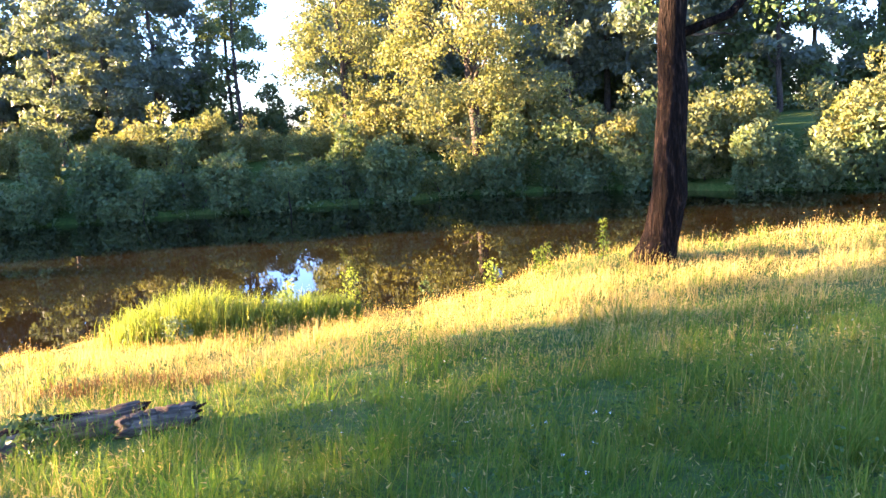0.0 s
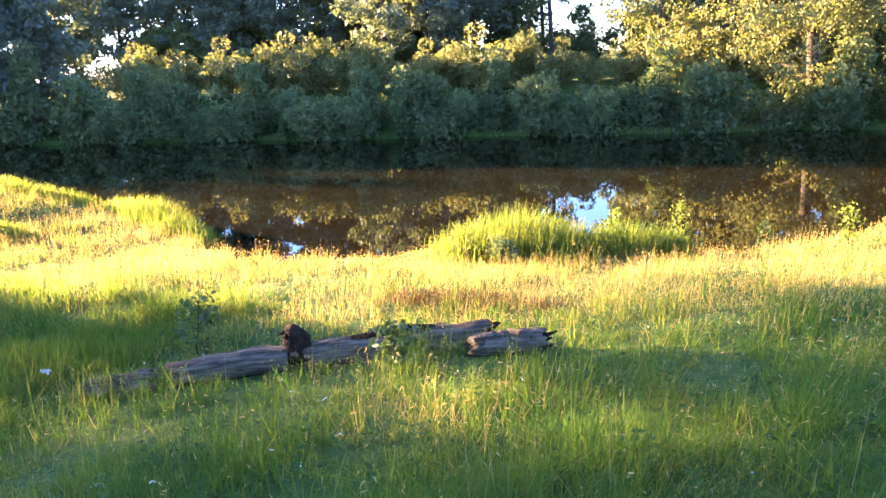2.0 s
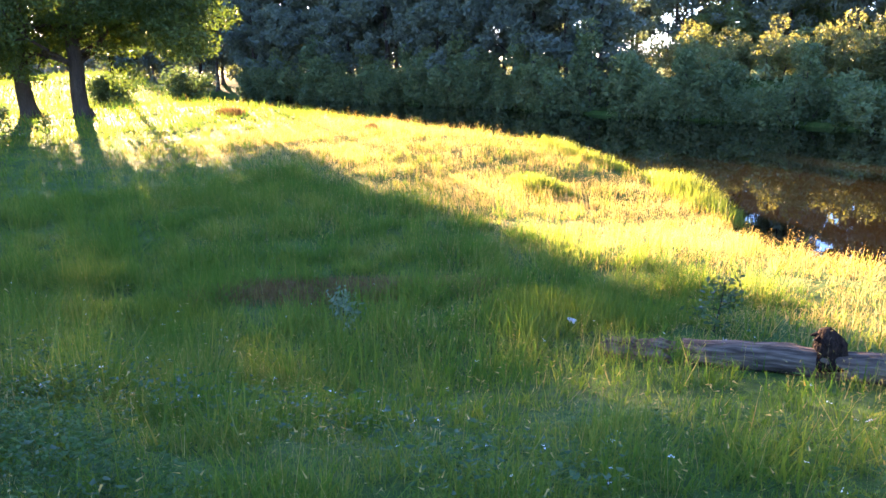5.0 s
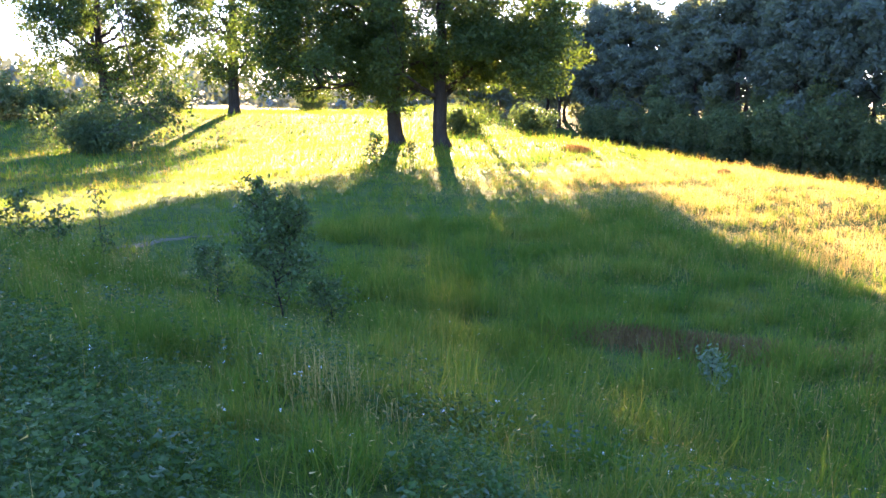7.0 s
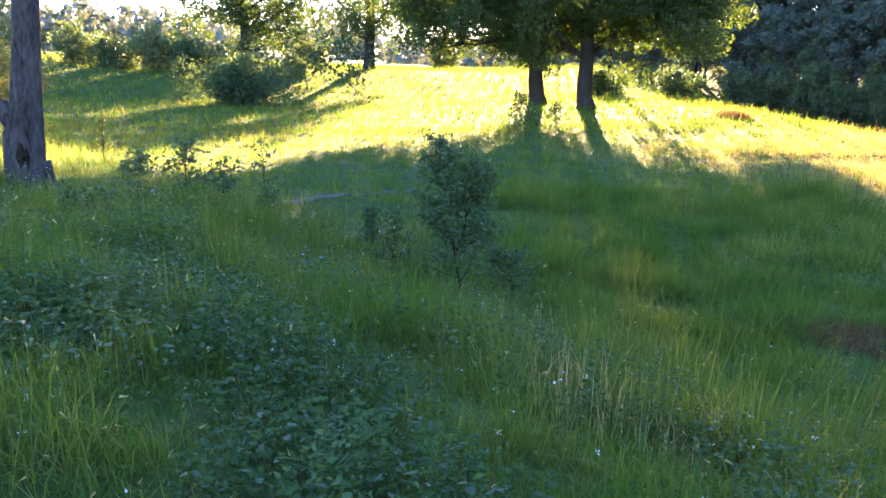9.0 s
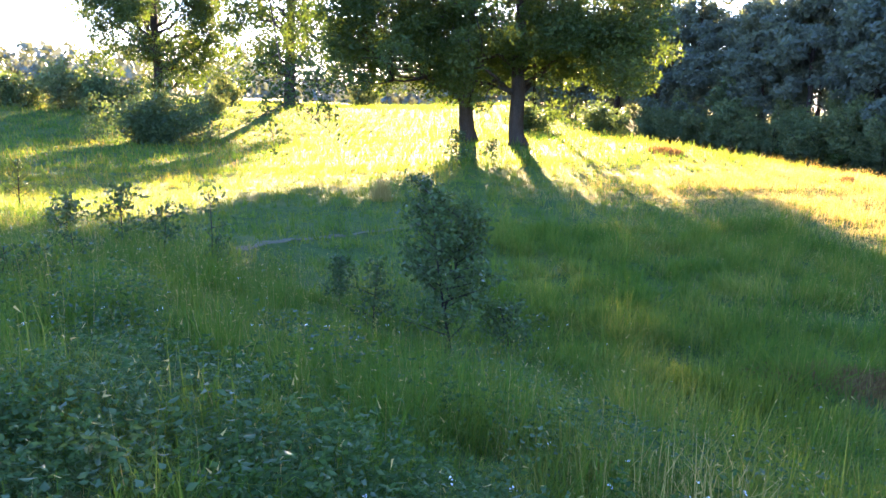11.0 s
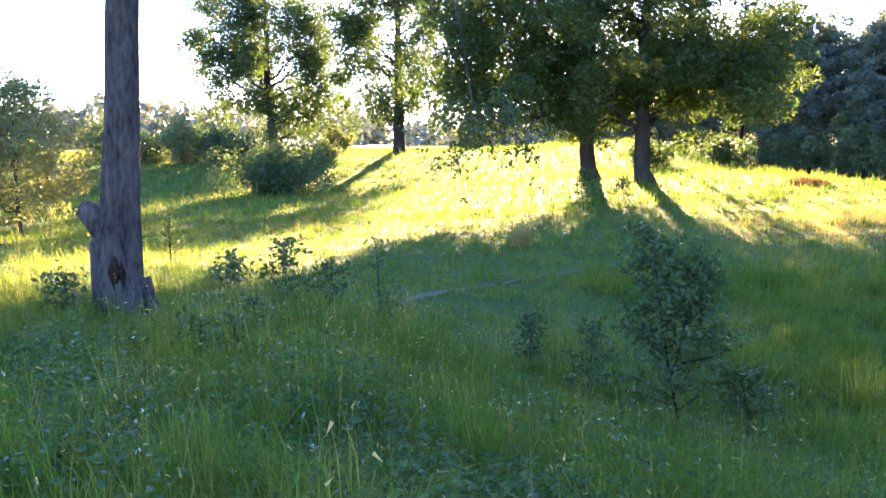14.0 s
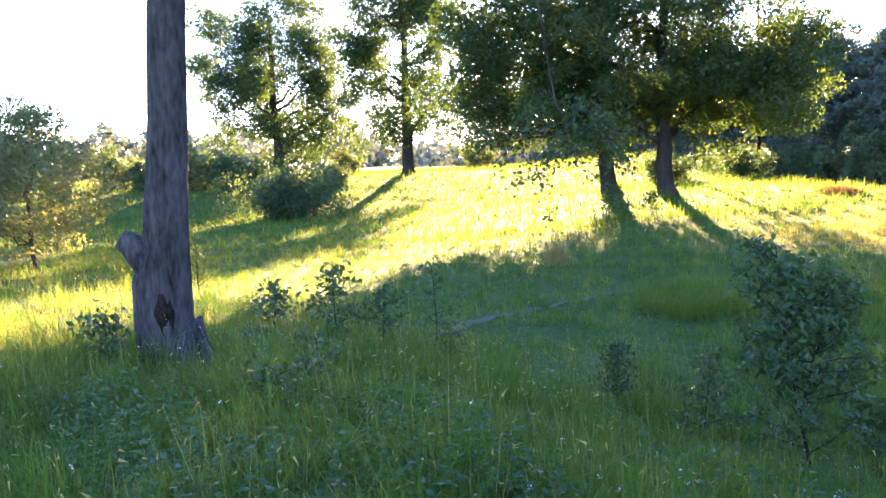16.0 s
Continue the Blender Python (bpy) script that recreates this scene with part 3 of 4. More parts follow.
for n in range(46):
    x = -100 + n * 2.7 + rng.uniform(-0.6, 0.6)
    big = 1.25 if x < -40 else 0.95
    plant(shrubs, n % 3, x, float(far_shore(x)) + 0.25 + rng.uniform(0, 0.6), rng.uniform(0, 360), rng.uniform(0.85, 1.1) * big, "grey-green willow bush overhanging the water", "bush", "willows along the far bank", 0.5)
golden = [bush("golden_bush", 44, 3.4, 2.2, 6000, 0.18, M_GOLD, M_GREY_BARK, 7, simple=True), bush("golden_bush", 45, 4.2, 2.4, 6000, 0.18, M_GOLD, M_GREY_BARK, 7, simple=True)]
for n in range(24):
    x = -46 + n * 2.3 + rng.uniform(-0.8, 0.8)
    plant(golden, n % 2, x, float(far_shore(x)) + 5.2 + rng.uniform(0, 1.6), rng.uniform(0, 360), rng.uniform(0.75, 1.1) * (0.6 if -12.5 < x < -6.5 else 1.0), "sunlit golden willow bush behind the river bank", "bush", "sunlit bushes on the far bank")
for n in range(9):
    x = 7.5 + n * 2.4 + rng.uniform(-0.5, 0.5)
    plant(golden, n % 2, x, float(far_shore(x)) + 1.2 + 2.2 * (n % 2) + rng.uniform(0, 1.0), rng.uniform(0, 360), rng.uniform(0.9, 1.2), "sunlit golden willow bush at the bend of the bank", "bush", "sunlit bushes on the far bank")
for n in range(26):
    x = -54 + n * 3.7 + rng.uniform(-1, 1)
    plant(shrubs, n % 3, x, float(far_shore(x)) + 25 + rng.uniform(0, 3), rng.uniform(0, 360), rng.uniform(1.5, 2.1) * (0.6 if -20 < x < -7 else 1.0), "tall dark thicket in the wood across the river", "bush", "thicket behind the far bank")
big_willow = tree("big_willow", 51, 15, 0.35, 0.4, 6.0, 150, 38000, 0.19, M_GOLD, M_GREY_BARK, (-0.02, 0), 1.15, droop=0.6, n_limbs=16, narrow=0.3)
big_willow.matrix_basis = spot(1.8, 46.5)
tagged(big_willow, "large sunlit willow tree leaning over the far bank", "tree")
side_willow = tree("side_willow", 52, 11, 0.25, 0.5, 4.0, 80, 15000, 0.19, M_GOLD, M_GREY_BARK, (-0.02, 0), 1.1, droop=0.5, n_limbs=12, narrow=0.2)
side_willow.matrix_basis = spot(-6.0, 52.5)
tagged(side_willow, "yellow-green willow tree standing behind the bank", "tree")

# ---- bushes on the meadow ----
meadow_bush = [bush("meadow_bush", 61, 2.6, 2.2, 4000, 0.2, M_ALDER, M_GREY_BARK, simple=True), bush("meadow_bush", 62, 3.0, 2.0, 4000, 0.2, M_WILLOW, M_GREY_BARK, simple=True)]
dark_bush = bush("dark_bush", 64, 2.7, 3.8, 11000, 0.2, M_ALDER, M_GREY_BARK, 12)
dark_bush.matrix_basis = spot(-56.5, -10.6)
tagged(dark_bush, "wide dark rounded bush in shaded grass", "bush", "bushes on the meadow")
for k, x, y, s in ((1, -72.5, -20.0, 1.15), (0, -71.5, -16.8, 1.1), (0, -73.5, -23.9, 1.0), (1, -76, -27.4, 1.1), (1, -75.0, -13.2, 0.5), (1, -71.6, -8.9, 0.6), (1, -84.0, -9.0, 0.8), (1, -96, 4.4, 1.0), (1, -70, -33, 1.1), (1, -62, -34, 1.0), (0, -60.5, 13.4, 0.75), (0, -59.5, 18.3, 0.8)):
    plant(meadow_bush, k, x, y, 40 * s + x, s, "dark rounded bush in the meadow" if k == 0 else "yellow-green rounded bush in the meadow", "bush", "bushes on the meadow")
# Golden leaves brighten this bush as sunlight would; an oak shades it.
lit_bush = tree("slender_bush", 63, 4.6, 0.06, 0.1, 2.5, 150, 17000, 0.11, M_GOLD, M_GREY_BARK, clump=0.5, n_limbs=14, narrow=0.5)
lit_bush.matrix_basis = spot(-29.2, -13.4)
tagged(lit_bush, "slender willow bush beside the meadow, leaves coloured as if sunlit", "bush")
for x, y, s, k in ((-29.5, -17.5, 0.8, 0), (-33, -19, 1.0, 1), (-26.5, -16.8, 0.7, 0), (-40, -25, 1.1, 1)):
    plant(meadow_bush, k, x, y, x * 9, s, "leafy bush at the edge of the meadow", "bush", "bushes on the meadow")

# ---- distance ----
fw = np.random.RandomState(9)
pieces = []
for n in range(900):
    a = radians(fw.uniform(60, 175))
    d = fw.uniform(165, 260)
    x, y = -math.sin(a) * d, math.cos(a) * d
    r = fw.uniform(3, 5)
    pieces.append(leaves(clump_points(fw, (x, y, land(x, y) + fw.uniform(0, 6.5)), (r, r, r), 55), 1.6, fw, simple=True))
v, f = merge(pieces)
tagged(mesh_object("distant_wood", v, f, M_FAR_HAZE), "distant belt of trees beyond the meadow", "trees", kind="stuff")

# ---- the fallen log ----
lr = np.random.RandomState(71)


def log_piece(name, length, r0, r1, parent, label="", sag=0.0):
    """A log along its own x axis, furrowed along the grain, with uneven ends."""
    n = 22
    x = np.linspace(0, length, n)
    line = np.stack([x, 0.02 * np.sin(x * 2.1), sag * np.sin(x / length * 3.14) + 0.012 * lr.normal(size=n)], 1)
    rr = np.linspace(r0, r1, n) * (1 + 0.05 * np.sin(x * 3.0) + lr.uniform(-0.03, 0.03, n))
    v, f = tube(line, rr, 26, 0.035, lr, 0.09)
    v[:26, 0] += lr.uniform(-0.08, 0.05, 26)
    v[26 * (n - 1):26 * n, 0] += lr.uniform(-0.05, 0.12, 26)
    return mesh_object(name, v, f, M_LOG, parent, label)


def shards(centre, n, size, away, parent):
    for _ in range(n):
        d = np.array(away) + lr.normal(size=3) * 0.4
        p = np.array(centre) + lr.normal(size=3) * size * 0.3
        v, f = tube([p, p + d * size * 0.5, p + d * size * lr.uniform(0.7, 1.1)], [size * 0.3, size * 0.18, 0.01], 5, 0.2, lr)
        mesh_object("splinter", v, f, M_ROT, parent)


def lying(name, a, b, lift):
    """A root for a log that lies from a to b."""
    za, zb = float(land(*a)) + lift, float(land(*b)) + lift
    flat = math.hypot(b[0] - a[0], b[1] - a[1])
    turn = math.degrees(math.atan2(b[1] - a[1], b[0] - a[0]))
    return empty(name, pose(a[0], a[1], za, 0, -math.degrees(math.atan2(zb - za, flat)), turn)), math.hypot(flat, zb - za)


log_root, long = lying("fallen_log", (-6.55, 7.15), (-3.55, 8.65), 0.09)
log_piece("log_trunk", long, 0.15, 0.18, log_root, sag=0.03)
v, f = tube([(1.36, 0, 0.04), (1.35, 0, 0.14), (1.33, 0.005, 0.21), (1.31, 0.01, 0.27), (1.29, 0.015, 0.33), (1.27, 0.02, 0.40)], [0.19, 0.16, 0.13, 0.125, 0.10, 0.05], 16, 0.3, lr)
mesh_object("stub", v, f, M_ROT, log_root, "dark rotten upright stub")
shards((1.29, 0, 0.33), 10, 0.11, (-0.5, 0, 0.35), log_root)
shards((long - 0.02, 0, 0.02), 9, 0.2, (0.9, 0, 0.05), log_root)
shards((long - 0.65, 0, 0.17), 6, 0.17, (0.7, 0, 0.3), log_root)
v, f = tube([(1.9, -0.02, 0.16), (2.5, 0.0, 0.19), (2.9, 0.02, 0.17)], [0.05, 0.075, 0.03], 8, 0.2, lr)
mesh_object("loose_bark", v, f, M_ROT, log_root, "lifted slab of dark bark")
tagged(log_root, "weathered grey fallen log with a rotten stub lying in grass", "log")
end_log, long = lying("log_end", (-3.5, 8.1), (-2.9, 8.4), 0.09)
log_piece("log_body", long, 0.12, 0.14, end_log)
shards((long, 0, 0.02), 7, 0.13, (0.9, 0, 0.15), end_log)
tagged(end_log, "short broken piece of grey log", "log")
low_log, long = lying("half_buried_log", (-7.3, 6.75), (-6.7, 7.03), 0.05)
log_piece("log_body", long, 0.13, 0.16, low_log)
tagged(low_log, "grey half-buried log end in the grass", "log")


# ---- saplings and herbs ----
def sapling(name, seed, height, spread, n_branches, n_leaves, leaf, mat, stem_r=0.012, droop=0.2, twin=False, start=0.15):
    """A young tree: one thin stem, side twigs, single leaves along them."""
    rng = np.random.RandomState(seed)
    root = empty(name)
    stems = [bent(rng, (0, 0, -0.05), (rng.normal() * 0.06, rng.normal() * 0.06, 1), height, 8, 0.05, 0.05)]
    if twin:
        stems.append(bent(rng, stems[0][2], (0.1, 0.35, 1), height * 0.62, 8, 0.06, 0.06))
    pts = []
    for s in stems:
        v, f = tube(s, np.linspace(stem_r, 0.004, len(s)), 6)
        mesh_object("stem", v, f, M_BARK, root, smooth=True)
    for n in range(n_branches):
        s = stems[n % len(stems)]
        u = start + (0.97 - start) * (n + 0.5) / n_branches
        p = s[0] * 0 + np.array([np.interp(u * 8, range(9), s[:, c]) for c in range(3)])
        a = 2.4 * n + rng.uniform(-0.5, 0.5)
        line = bent(rng, p, (math.cos(a), math.sin(a), 0.45), spread * (1.1 - 0.75 * u) * rng.uniform(0.6, 1.2), 5, 0.03, 0.14)
        v, f = tube(line, np.linspace(stem_r * 0.5, 0.002, 6), 4)
        mesh_object("twig", v, f, M_BARK, root)
        k = max(3, n_leaves // n_branches)
        w = rng.uniform(0.2, 1.0, k) * 5
        pts.append(np.stack([np.interp(w, range(6), line[:, c]) for c in range(3)], 1) + rng.normal(size=(k, 3)) * leaf * 0.75)
    v, f = leaves(np.concatenate(pts), leaf, rng, 0.5, droop)
    mesh_object("foliage", v, f, mat, root)
    return root


sap = sapling("oak_sapling", 81, 2.15, 0.9, 66, 4000, 0.078, M_SAPLING, 0.018, twin=True, start=0.08)
sap.matrix_basis = spot(-14.1, 0.22)
tagged(sap, "young leafy sapling with thin dark stems in the grass", "sapling")
YOUNG = ((82, -14.25, -0.72, 1.0, 0.45, 14, 320, 0.07, "small leafy sapling in shaded grass"), (83, -16.1, -1.08, 0.8, 0.35, 16, 420, 0.06, "small bushy sapling in shaded grass"),
         (84, -14.0, 0.95, 0.75, 0.6, 16, 560, 0.07, "low leafy shoots at the foot of a sapling"), (85, -17.92, -5.25, 0.6, 0.50, 10, 396, 0.09, "low leafy sprout against sunlit grass"),
         (86, -17.96, -4.41, 0.95, 0.62, 12, 468, 0.09, "low leafy sprout against sunlit grass"), (87, -18.0, -3.8, 0.8, 0.50, 9, 270, 0.09, "low leafy sprout against sunlit grass"),
         (88, -18.1, -3.1, 1.4, 0.4, 9, 110, 0.10, "thin tall shoot with few large leaves"), (89, -14.2, -6.1, 0.5, 0.4, 9, 260, 0.08, "leafy suckers at the foot of a tree"),
         (90, -12.7, -4.4, 0.42, 0.4, 8, 110, 0.075, "broad-leaved herb in the grass"), (91, -13.15, -4.2, 0.42, 0.4, 8, 120, 0.075, "broad-leaved herb in the grass"),
         (92, -14.8, -4.3, 0.38, 0.35, 8, 100, 0.07, "broad-leaved herb in the grass"), (93, -7.3, 8.5, 0.7, 0.5, 12, 260, 0.08, "leafy weed standing behind the log"),
         (94, -4.15, 7.5, 0.5, 0.32, 10, 260, 0.09, "dark green broad-leaved weed growing at the log"), (95, -10.5, 5.2, 0.5, 0.35, 10, 200, 0.08, "pale-leaved weed in the grass"),
         (96, -38.7, 4.6, 1.5, 0.9, 14, 500, 0.13, "small bush at the foot of an oak"), (97, -3.4, 16.9, 0.9, 0.5, 12, 300, 0.08, "leafy shrub at the water's edge"),
         (98, -5.4, 15.4, 0.6, 0.55, 14, 420, 0.07, "grey-green shrub in front of the sedge"), (99, 0.75, 16.4, 0.8, 0.35, 12, 200, 0.08, "leafy weed in dry grass by the river"),
         (100, 1.9, 17.3, 0.75, 0.4, 12, 220, 0.08, "leafy weed in dry grass by the river"), (101, 3.2, 17.6, 1.0, 0.18, 14, 180, 0.07, "tall narrow weed spike beside the pine"),
         (102, -2.3, 17.3, 1.05, 0.35, 12, 260, 0.07, "tall leafy weed by the water"), (103, -0.6, 17.5, 0.7, 0.25, 8, 110, 0.07, "thin weed stalk by the water"),
         (104, -39.3, 6.2, 1.1, 0.7, 12, 380, 0.12, "low bush in front of the oaks"), (105, -17.4, -2.9, 0.6, 0.35, 9, 140, 0.08, "broad-leaved herb in the grass"))
for seed, x, y, tall, spread, nb, nl, leaf, label in YOUNG:
    ob = sapling("young_plant", seed, tall, spread, nb, int(nl * (1.5 if 82 <= seed <= 84 else 0.95)), leaf, M_PALE if seed in (95, 98) else M_SEDGE if 97 <= seed <= 102 else M_SAPLING, 0.006 + 0.004 * tall)
    ob.matrix_basis = spot(x, y)
    tagged(ob, label, "plant")
seedling = empty("pine_seedling", spot(-22.5, -7.4))
ps = np.random.RandomState(110)
v, f = tube([(0, 0, -0.05), (0.01, 0, 0.5), (0, 0.01, 1.05)], [0.02, 0.014, 0.004], 6)
mesh_object("stem", v, f, M_BARK, seedling)
for k in range(20):
    u = 0.2 + 0.04 * k
    a = 2.4 * k
    line = bent(ps, (0, 0, u), (math.cos(a), math.sin(a), 0.5), 0.5 * (1.15 - u), 4, 0.06, 0.08)
    v, f = tube(line, np.linspace(0.007, 0.002, 5), 4)
    mesh_object("branch", v, f, M_BARK, seedling)
    w = ps.uniform(0.5, 4, 60)
    pts = np.stack([np.interp(w, range(5), line[:, c]) for c in range(3)], 1)
    v, f = leaves(pts, 0.075, ps, 0.12)
    mesh_object("needles", v, f, M_NEEDLE, seedling)
tagged(seedling, "small pine seedling in sunlit dry grass", "sapling")

# ---- trodden path and bare soil ----
def ribbon(name, line, width, mat, seed, lift=0.012):
    """A strip that lies on the ground along a bent line, with uneven edges."""
    r = np.random.RandomState(seed)
    line = np.array(line, float)
    n = 60
    s = np.linspace(0, len(line) - 1, n)
    c = np.stack([np.interp(s, range(len(line)), line[:, 0]), np.interp(s, range(len(line)), line[:, 1])], 1)
    d = np.gradient(c, axis=0)
    d /= np.linalg.norm(d, axis=1)[:, None]
    side = np.stack([-d[:, 1], d[:, 0]], 1)
    taper = np.sin(np.linspace(0.15, 3.0, n)) ** 0.5
    cols = []
    for u in (-0.5, -0.2, 0.2, 0.5):
        p = c + side * (u * width * taper * (1 + r.uniform(-0.3, 0.3, n)))[:, None]
        cols.append(np.concatenate([p, (land(p[:, 0], p[:, 1]) + lift)[:, None]], 1))
    v = np.stack(cols, 1).reshape(-1, 3)
    i, j = np.meshgrid(np.arange(n - 1), np.arange(3), indexing="ij")
    k = (i * 4 + j).ravel()
    return mesh_object(name, v, np.stack([k, k + 1, k + 5, k + 4], 1), mat, smooth=True)


PATH_LINE = ((-19.0, -3.4), (-20.8, -2.7), (-23.6, -1.1), (-24.9, 0.9), (-25.8, 2.8), (-27.1, 4.7), (-29.5, 6.4))
tagged(ribbon("dirt_path", PATH_LINE[:5], 0.24, M_PATH, 1, 0.012), "narrow trodden path of pale dry soil", "path", kind="structure")
tagged(ribbon("bare_soil", ((-13.5, 4.3), (-12.9, 5.6), (-12.1, 6.8), (-11.2, 7.8)), 0.8, M_SOIL, 2, 0.02), "bare dark brown soil in the grass", "soil", kind="structure")

# ---- grass, flowers and sedge ----
gr = np.random.RandomState(91)


def thin_path(x, y):
    d = np.full(np.shape(x), 9.0)
    for (x0, y0), (x1, y1) in zip(PATH_LINE[:-1], PATH_LINE[1:]):
        t = np.clip(((x - x0) * (x1 - x0) + (y - y0) * (y1 - y0)) / ((x1 - x0) ** 2 + (y1 - y0) ** 2), 0, 1)
        d = np.minimum(d, np.hypot(x - x0 - t * (x1 - x0), y - y0 - t * (y1 - y0)))
    soil = np.hypot((x + 12.4) / 1.3, (y - 6.1) / 2.2)
    foot = np.hypot(x + 13.2, y - 0.1) / 1.6
    return np.clip(foot, 0.15, 1) * np.clip((d + 0.25) / 0.5, 0.5, 1) * np.clip((soil - 0.4) / 0.6, 0.12, 1)


def scatter(n, box, keep=None):
    x, y = gr.uniform(box[0], box[1], n), gr.uniform(box[2], box[3], n)
    ok = (land(x, y) > WATER_Z + 0.12) & (y < near_shore(x) + 0.3) & (gr.uniform(size=n) < thin_path(x, y))
    if keep is not None:
        ok &= gr.uniform(size=n) < keep(x, y)
    return x[ok], y[ok]


def grass(name, n, box, tall, wide, mat, label, keep=None, simple=False, heads=0.0, lean=0.5, tuft=1, spread=0.045):
    x, y = scatter(n // tuft, box, keep)
    kind = gr.uniform(0.45, 1.3, len(x))
    x, y, kind = np.repeat(x, tuft), np.repeat(y, tuft), np.repeat(kind, tuft)
    if tuft > 1:
        x, y = x + gr.normal(size=len(x)) * spread, y + gr.normal(size=len(x)) * spread
    hgt = tall * kind * gr.uniform(0.55, 1.2, len(x)) * np.clip(1 + 0.7 * waves(x, y, 1.5, 7) + 0.3 * waves(x, y, 6, 8) + 0.3 * waves(x, y, 0.6, 9), 0.3, 2.0)
    v, f, tip = blades(x, y, hgt, wide * gr.uniform(0.6, 1.3, len(x)), gr, lean, simple=simple)
    if heads:
        v, f = merge([(v, f), leaves(tip, heads, gr, 0.28, simple=simple)])
    return tagged(mesh_object(name, v, f, mat), label, "grass", kind="stuff")


def near_walk(x, y):
    return np.exp(-np.maximum(0, np.abs(y - 0.45 * x - 1.5) - 3.5) / 3.0)


def off_strip(x, y):
    return 1 - 0.65 * lit_strip(x, y) * sm(-24, -14, x)


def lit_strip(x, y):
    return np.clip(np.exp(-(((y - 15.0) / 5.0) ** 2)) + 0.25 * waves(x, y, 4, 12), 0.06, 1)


grass("low_grass", 420000, (-17, 5, -8, 13), 0.13, 0.011, M_GRASS, "short green undergrowth of grass", near_walk, simple=True, lean=0.9)
grass("near_grass", 200000, (-16, 5, -8, 12), 0.27, 0.0065, M_GRASS, "fine green meadow grass of uneven height", near_walk, lean=1.0, tuft=9)
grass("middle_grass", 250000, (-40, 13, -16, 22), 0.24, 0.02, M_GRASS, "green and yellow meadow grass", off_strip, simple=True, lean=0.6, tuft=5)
grass("tussock_grass", 130000, (-20, 5, -9, 12), 0.36, 0.0055, M_GRASS, "long drooping tussocks of dark green grass", near_walk, lean=1.1, tuft=90, spread=0.13)
grass("tussock_grass", 75000, (-25, -7.5, 1.2, 11), 0.42, 0.016, M_GRASS, "tussocks of rough grass in the hollow", simple=True, lean=1.0, tuft=70, spread=0.17)
grass("seed_grass", 26000, (-20, 6, -9, 14), 0.42, 0.004, M_DRY, "thin seeding grass stalks", near_walk, heads=0.028, simple=True)
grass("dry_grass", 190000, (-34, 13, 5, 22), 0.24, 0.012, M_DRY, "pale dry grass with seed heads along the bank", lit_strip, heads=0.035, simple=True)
grass("far_grass", 120000, (-100, -38, -44, 24), 0.3, 0.055, M_GRASS, "distant meadow grass", simple=True)
grass("far_dry_grass", 30000, (-100, -34, -40, 24), 0.32, 0.03, M_STRAW, "distant dry meadow grass", simple=True)


def patch(name, n, cx, cy, rx, ry, turn, tall, wide, mat, label, lean=0.35):
    a, r = gr.uniform(0, 6.283, n), np.sqrt(gr.uniform(0, 1, n)) * (1 + 0.15 * gr.normal(size=n))
    u, w = np.cos(a) * r * rx, np.sin(a) * r * ry
    c, s = math.cos(radians(turn)), math.sin(radians(turn))
    x, y = cx + u * c - w * s, cy + u * s + w * c
    v, f, _ = blades(x, y, tall * gr.uniform(0.5, 1.2, n) * np.clip(1.25 - 0.5 * r, 0.3, 1.2), wide * gr.uniform(0.7, 1.3, n), gr, lean)
    return tagged(mesh_object(name, v, f, mat), label, "grass", kind="stuff")


patch("sedge", 3800, -5.2, 16.3, 1.7, 0.9, 6, 0.92, 0.018, M_SEDGE, "bright green sedge at the water's edge", 0.5)
patch("sedge", 2400, -3.2, 16.5, 1.2, 0.7, 6, 0.7, 0.018, M_SEDGE, "bright green sedge at the water's edge", 0.5)
patch("sedge", 4200, -15.8, 18.6, 3.0, 0.8, -25, 0.65, 0.016, M_SEDGE, "bright green sedge at the water's edge")
patch("sedge", 3600, -21.8, 20.0, 3.2, 0.8, -10, 0.55, 0.018, M_SEDGE, "bright green sedge at the water's edge")
patch("green_tuft", 1500, -18.2, 15.2, 1.1, 0.6, 0, 0.4, 0.018, M_SEDGE, "green grass tuft in dry grass")
patch("brown_tufts", 5200, -12.4, 6.1, 2.4, 0.95, 58, 0.24, 0.014, M_BROWN, "withered brown tufts on bare soil", 0.7)
patch("brown_tufts", 900, -4.7, 11.4, 1.6, 0.5, -10, 0.25, 0.012, M_BROWN, "withered brown grass", 0.6)
patch("green_tuft", 2200, -8.9, 7.6, 1.3, 0.7, 20, 0.42, 0.012, M_SEDGE, "lush green grass tuft")
patch("green_tuft", 1800, -12.6, 3.2, 1.3, 0.7, 30, 0.30, 0.012, M_SEDGE, "lush green grass tuft")
# Pale blades stand for a beam of sun on the next tuft.
patch("pale_tuft", 260, -29.5, 0.65, 0.35, 0.3, 0, 0.8, 0.02, M_DRY, "tall pale sunlit grass tuft")
patch("dark_tuft", 700, -41.3, 15.0, 1.5, 0.5, 0, 0.35, 0.04, M_BROWN, "brown tuft on the knoll")
patch("dark_tuft", 400, -30.0, 16.5, 0.35, 0.25, 0, 0.3, 0.03, M_BROWN, "brown tuft on the meadow")

x, y = scatter(1000, (-15, 4, -8, 9), near_walk)
ztop = land(x, y) + gr.uniform(0.15, 0.42, len(x))
some = waves(x, y, 3, 21) > 0.0
heads = np.stack([x, y, ztop], 1)[some]
pts = np.repeat(heads, 5, 0) + gr.normal(size=(len(heads) * 5, 3)) * [0.009, 0.009, 0.004]
v, f = leaves(pts, 0.010, gr, 0.8)
tagged(mesh_object("white_flowers", v, f, M_PETAL), "small white wild flowers scattered in the grass", "flowers", kind="stuff")

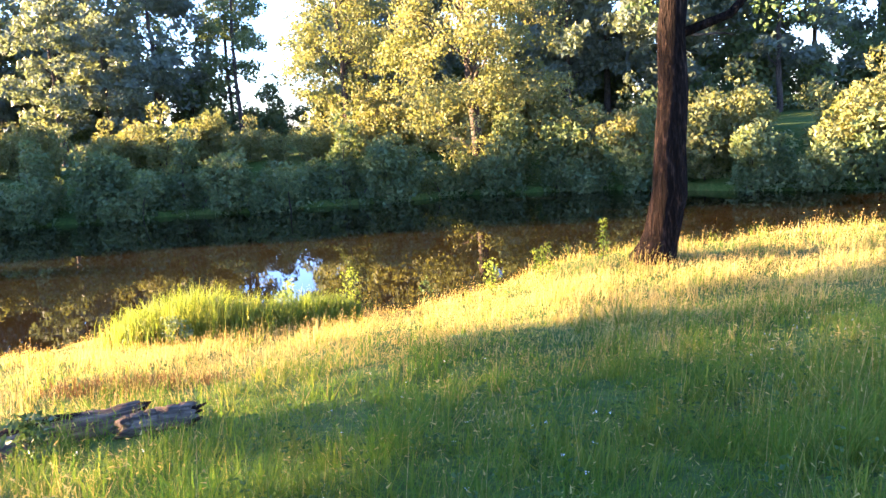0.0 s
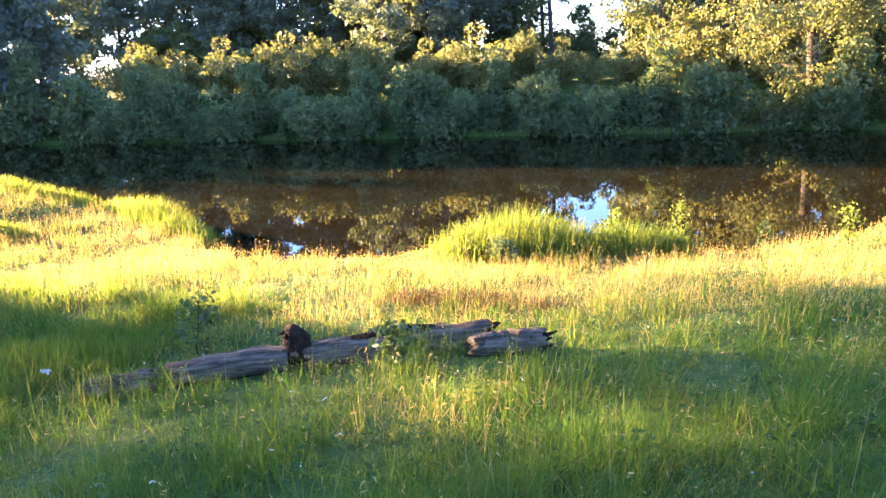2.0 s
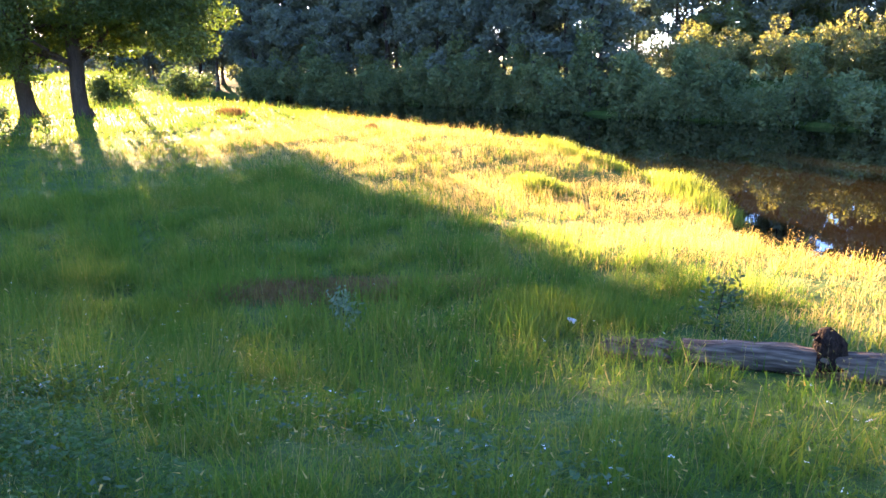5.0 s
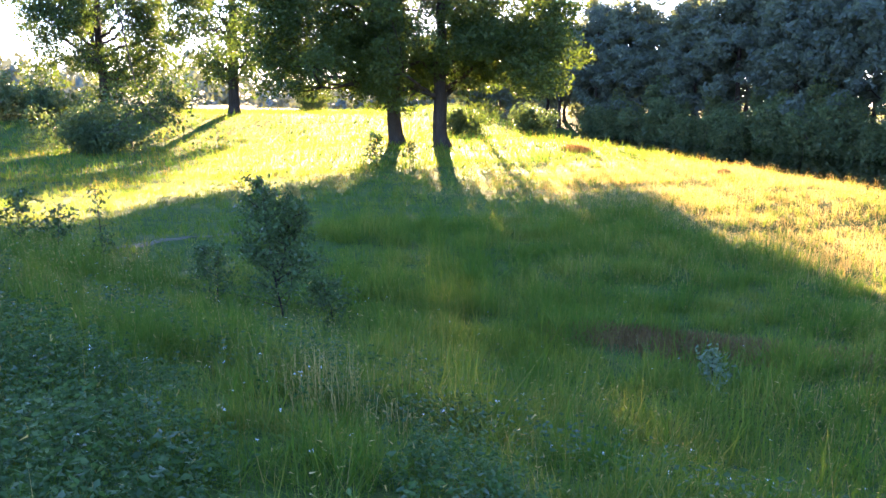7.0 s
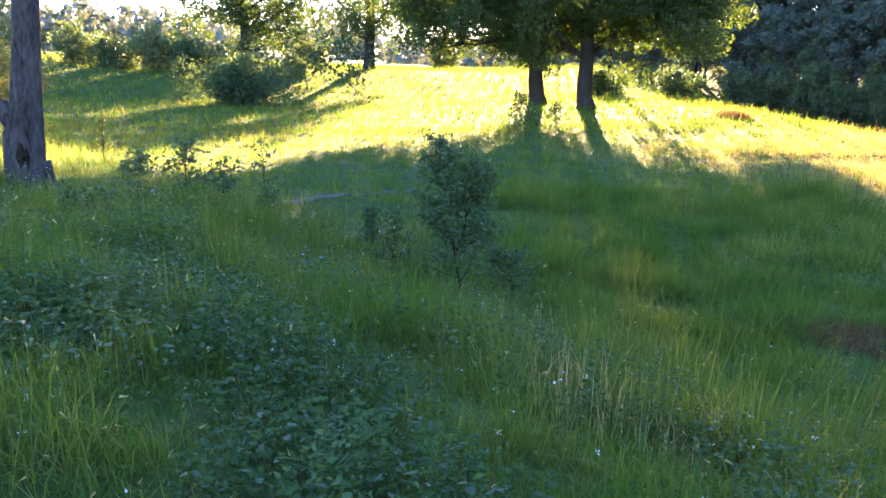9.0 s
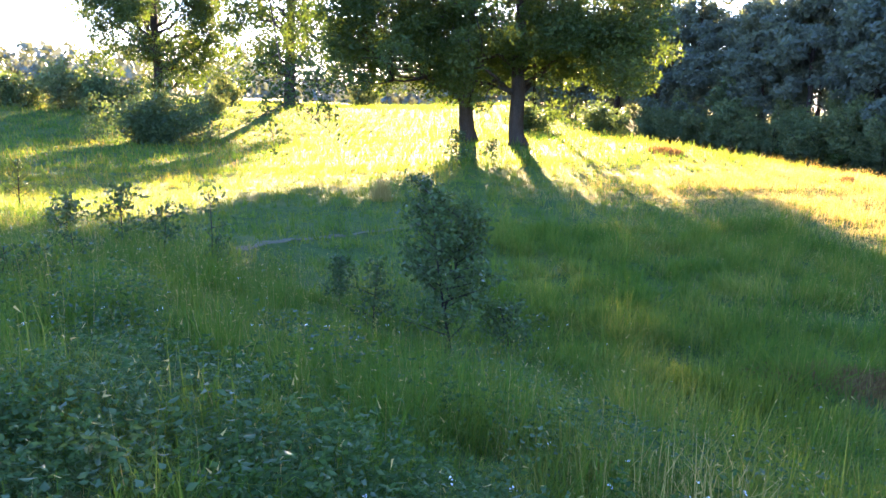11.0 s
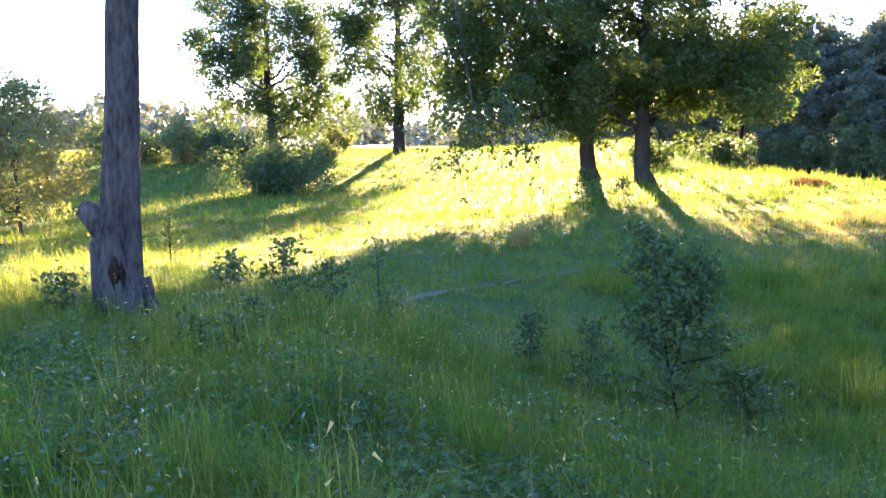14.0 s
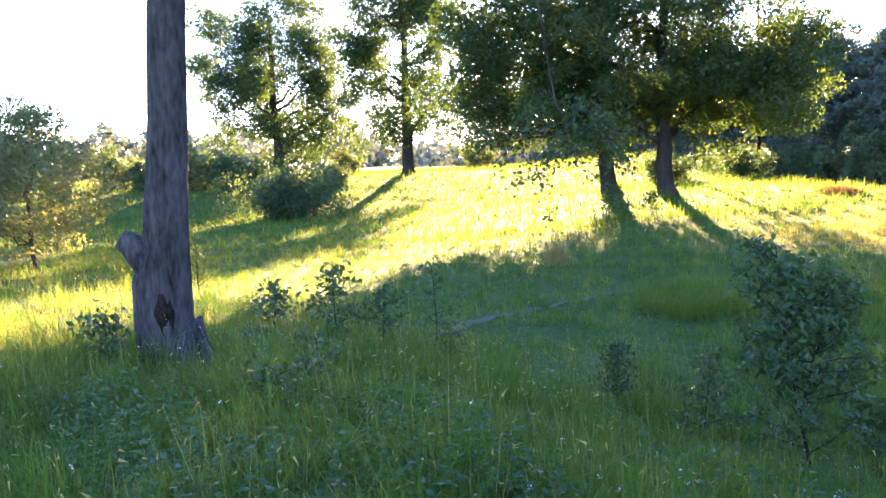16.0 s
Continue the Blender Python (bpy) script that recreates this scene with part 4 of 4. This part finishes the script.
x, y = scatter(26000, (-12, 0, -7, 3.5), near_walk)
some = waves(x, y, 2.2, 22) > 0.1
x, y = x[some], y[some]
pts = np.stack([x, y, land(x, y) + gr.uniform(0.08, 0.36, len(x))], 1)
v, f = leaves(pts, 0.05, gr, 0.5, level=0.6)
tagged(mesh_object("broad_leaved_herbs", v, f, M_SHRUB), "low broad-leaved herbs among the grass", "herbs", kind="stuff")



def herb_stand(name, n, box, tall, leaf, mat, label, keep=None, whorls=5):
    """Herbs too many to count: upright stems with pairs of leaves and a leafy tip."""
    x, y = scatter(n, box, keep)
    z, h = land(x, y), tall * gr.uniform(0.55, 1.2, len(x)) * np.clip(1 + 0.4 * waves(x, y, 1.6, 31), 0.5, 1.5)
    tip = np.stack([x + gr.normal(size=len(x)) * 0.06, y + gr.normal(size=len(x)) * 0.06, z + h], 1)
    foot = np.stack([x, y, z - 0.02], 1)
    side = np.stack([gr.normal(size=len(x)), gr.normal(size=len(x)), np.zeros(len(x))], 1) * 0.0025
    stems = np.stack([foot - side, foot + side, tip], 1).reshape(-1, 3), np.arange(len(x) * 3).reshape(-1, 3)
    at = []
    for k in range(whorls):
        u = 0.3 + 0.7 * k / (whorls - 1)
        mid = foot * (1 - u) + tip * u
        for turn in (0, 2.1, 4.2):
            a = gr.uniform(0, 0.8, len(x)) + turn + k * 1.2
            reach = leaf * 0.6 * (1.15 - 0.5 * u)
            at.append(mid + np.stack([np.cos(a) * reach, np.sin(a) * reach, np.zeros(len(x))], 1))
    return tagged(mesh_object(name, *merge([stems, leaves(np.concatenate(at), leaf, gr, 0.45, level=0.45)]), mat), label, "herbs", kind="stuff")


def herb_bed(x, y):
    return np.clip(0.35 + 0.9 * waves(x, y, 2.4, 22), 0.0, 1.0) * near_walk(x, y)


herb_stand("nettle_bed", 6200, (-9.5, -4.6, -3.4, 1.6), 0.30, 0.042, M_HERB, "bed of small-leaved green herbs under the grass", herb_bed)
herb_stand("nettle_bed", 900, (-13, -9.5, -6.5, -2.5), 0.28, 0.05, M_HERB, "bed of small-leaved green herbs under the grass", herb_bed)
herb_stand("meadow_herbs", 1800, (-5, 3.5, 2, 9), 0.26, 0.045, M_HERB, "scattered leafy herbs in the meadow grass", herb_bed)
patch("seeding_tuft", 240, -8.1, 0.5, 0.8, 0.5, 30, 0.5, 0.005, M_DRY, "pale seeding grass tuft on the slope", 0.4)

# ---- litter ----
sc = np.random.RandomState(120)
gx2, gy2 = np.meshgrid(np.linspace(-0.05, 0.05, 6), np.linspace(-0.035, 0.035, 5), indexing="ij")
hz = 0.035 + sc.uniform(-0.03, 0.03, gx2.shape)
top = np.stack([gx2, gy2, hz], -1).reshape(-1, 3)
both = np.concatenate([top, top - [0, 0, 0.004]])
q = np.array([(i * 5 + j, (i + 1) * 5 + j, (i + 1) * 5 + j + 1, i * 5 + j + 1) for i in range(5) for j in range(4)])
scrap = mesh_object("paper_scrap", both, np.concatenate([q, q[:, ::-1] + 30]), M_PETAL)
scrap.matrix_basis = pose(-8.1, 6.95, float(land(-8.1, 6.95)) + 0.16, 20, 10, 30)
tagged(scrap, "crumpled white paper scrap caught in the grass", "litter")
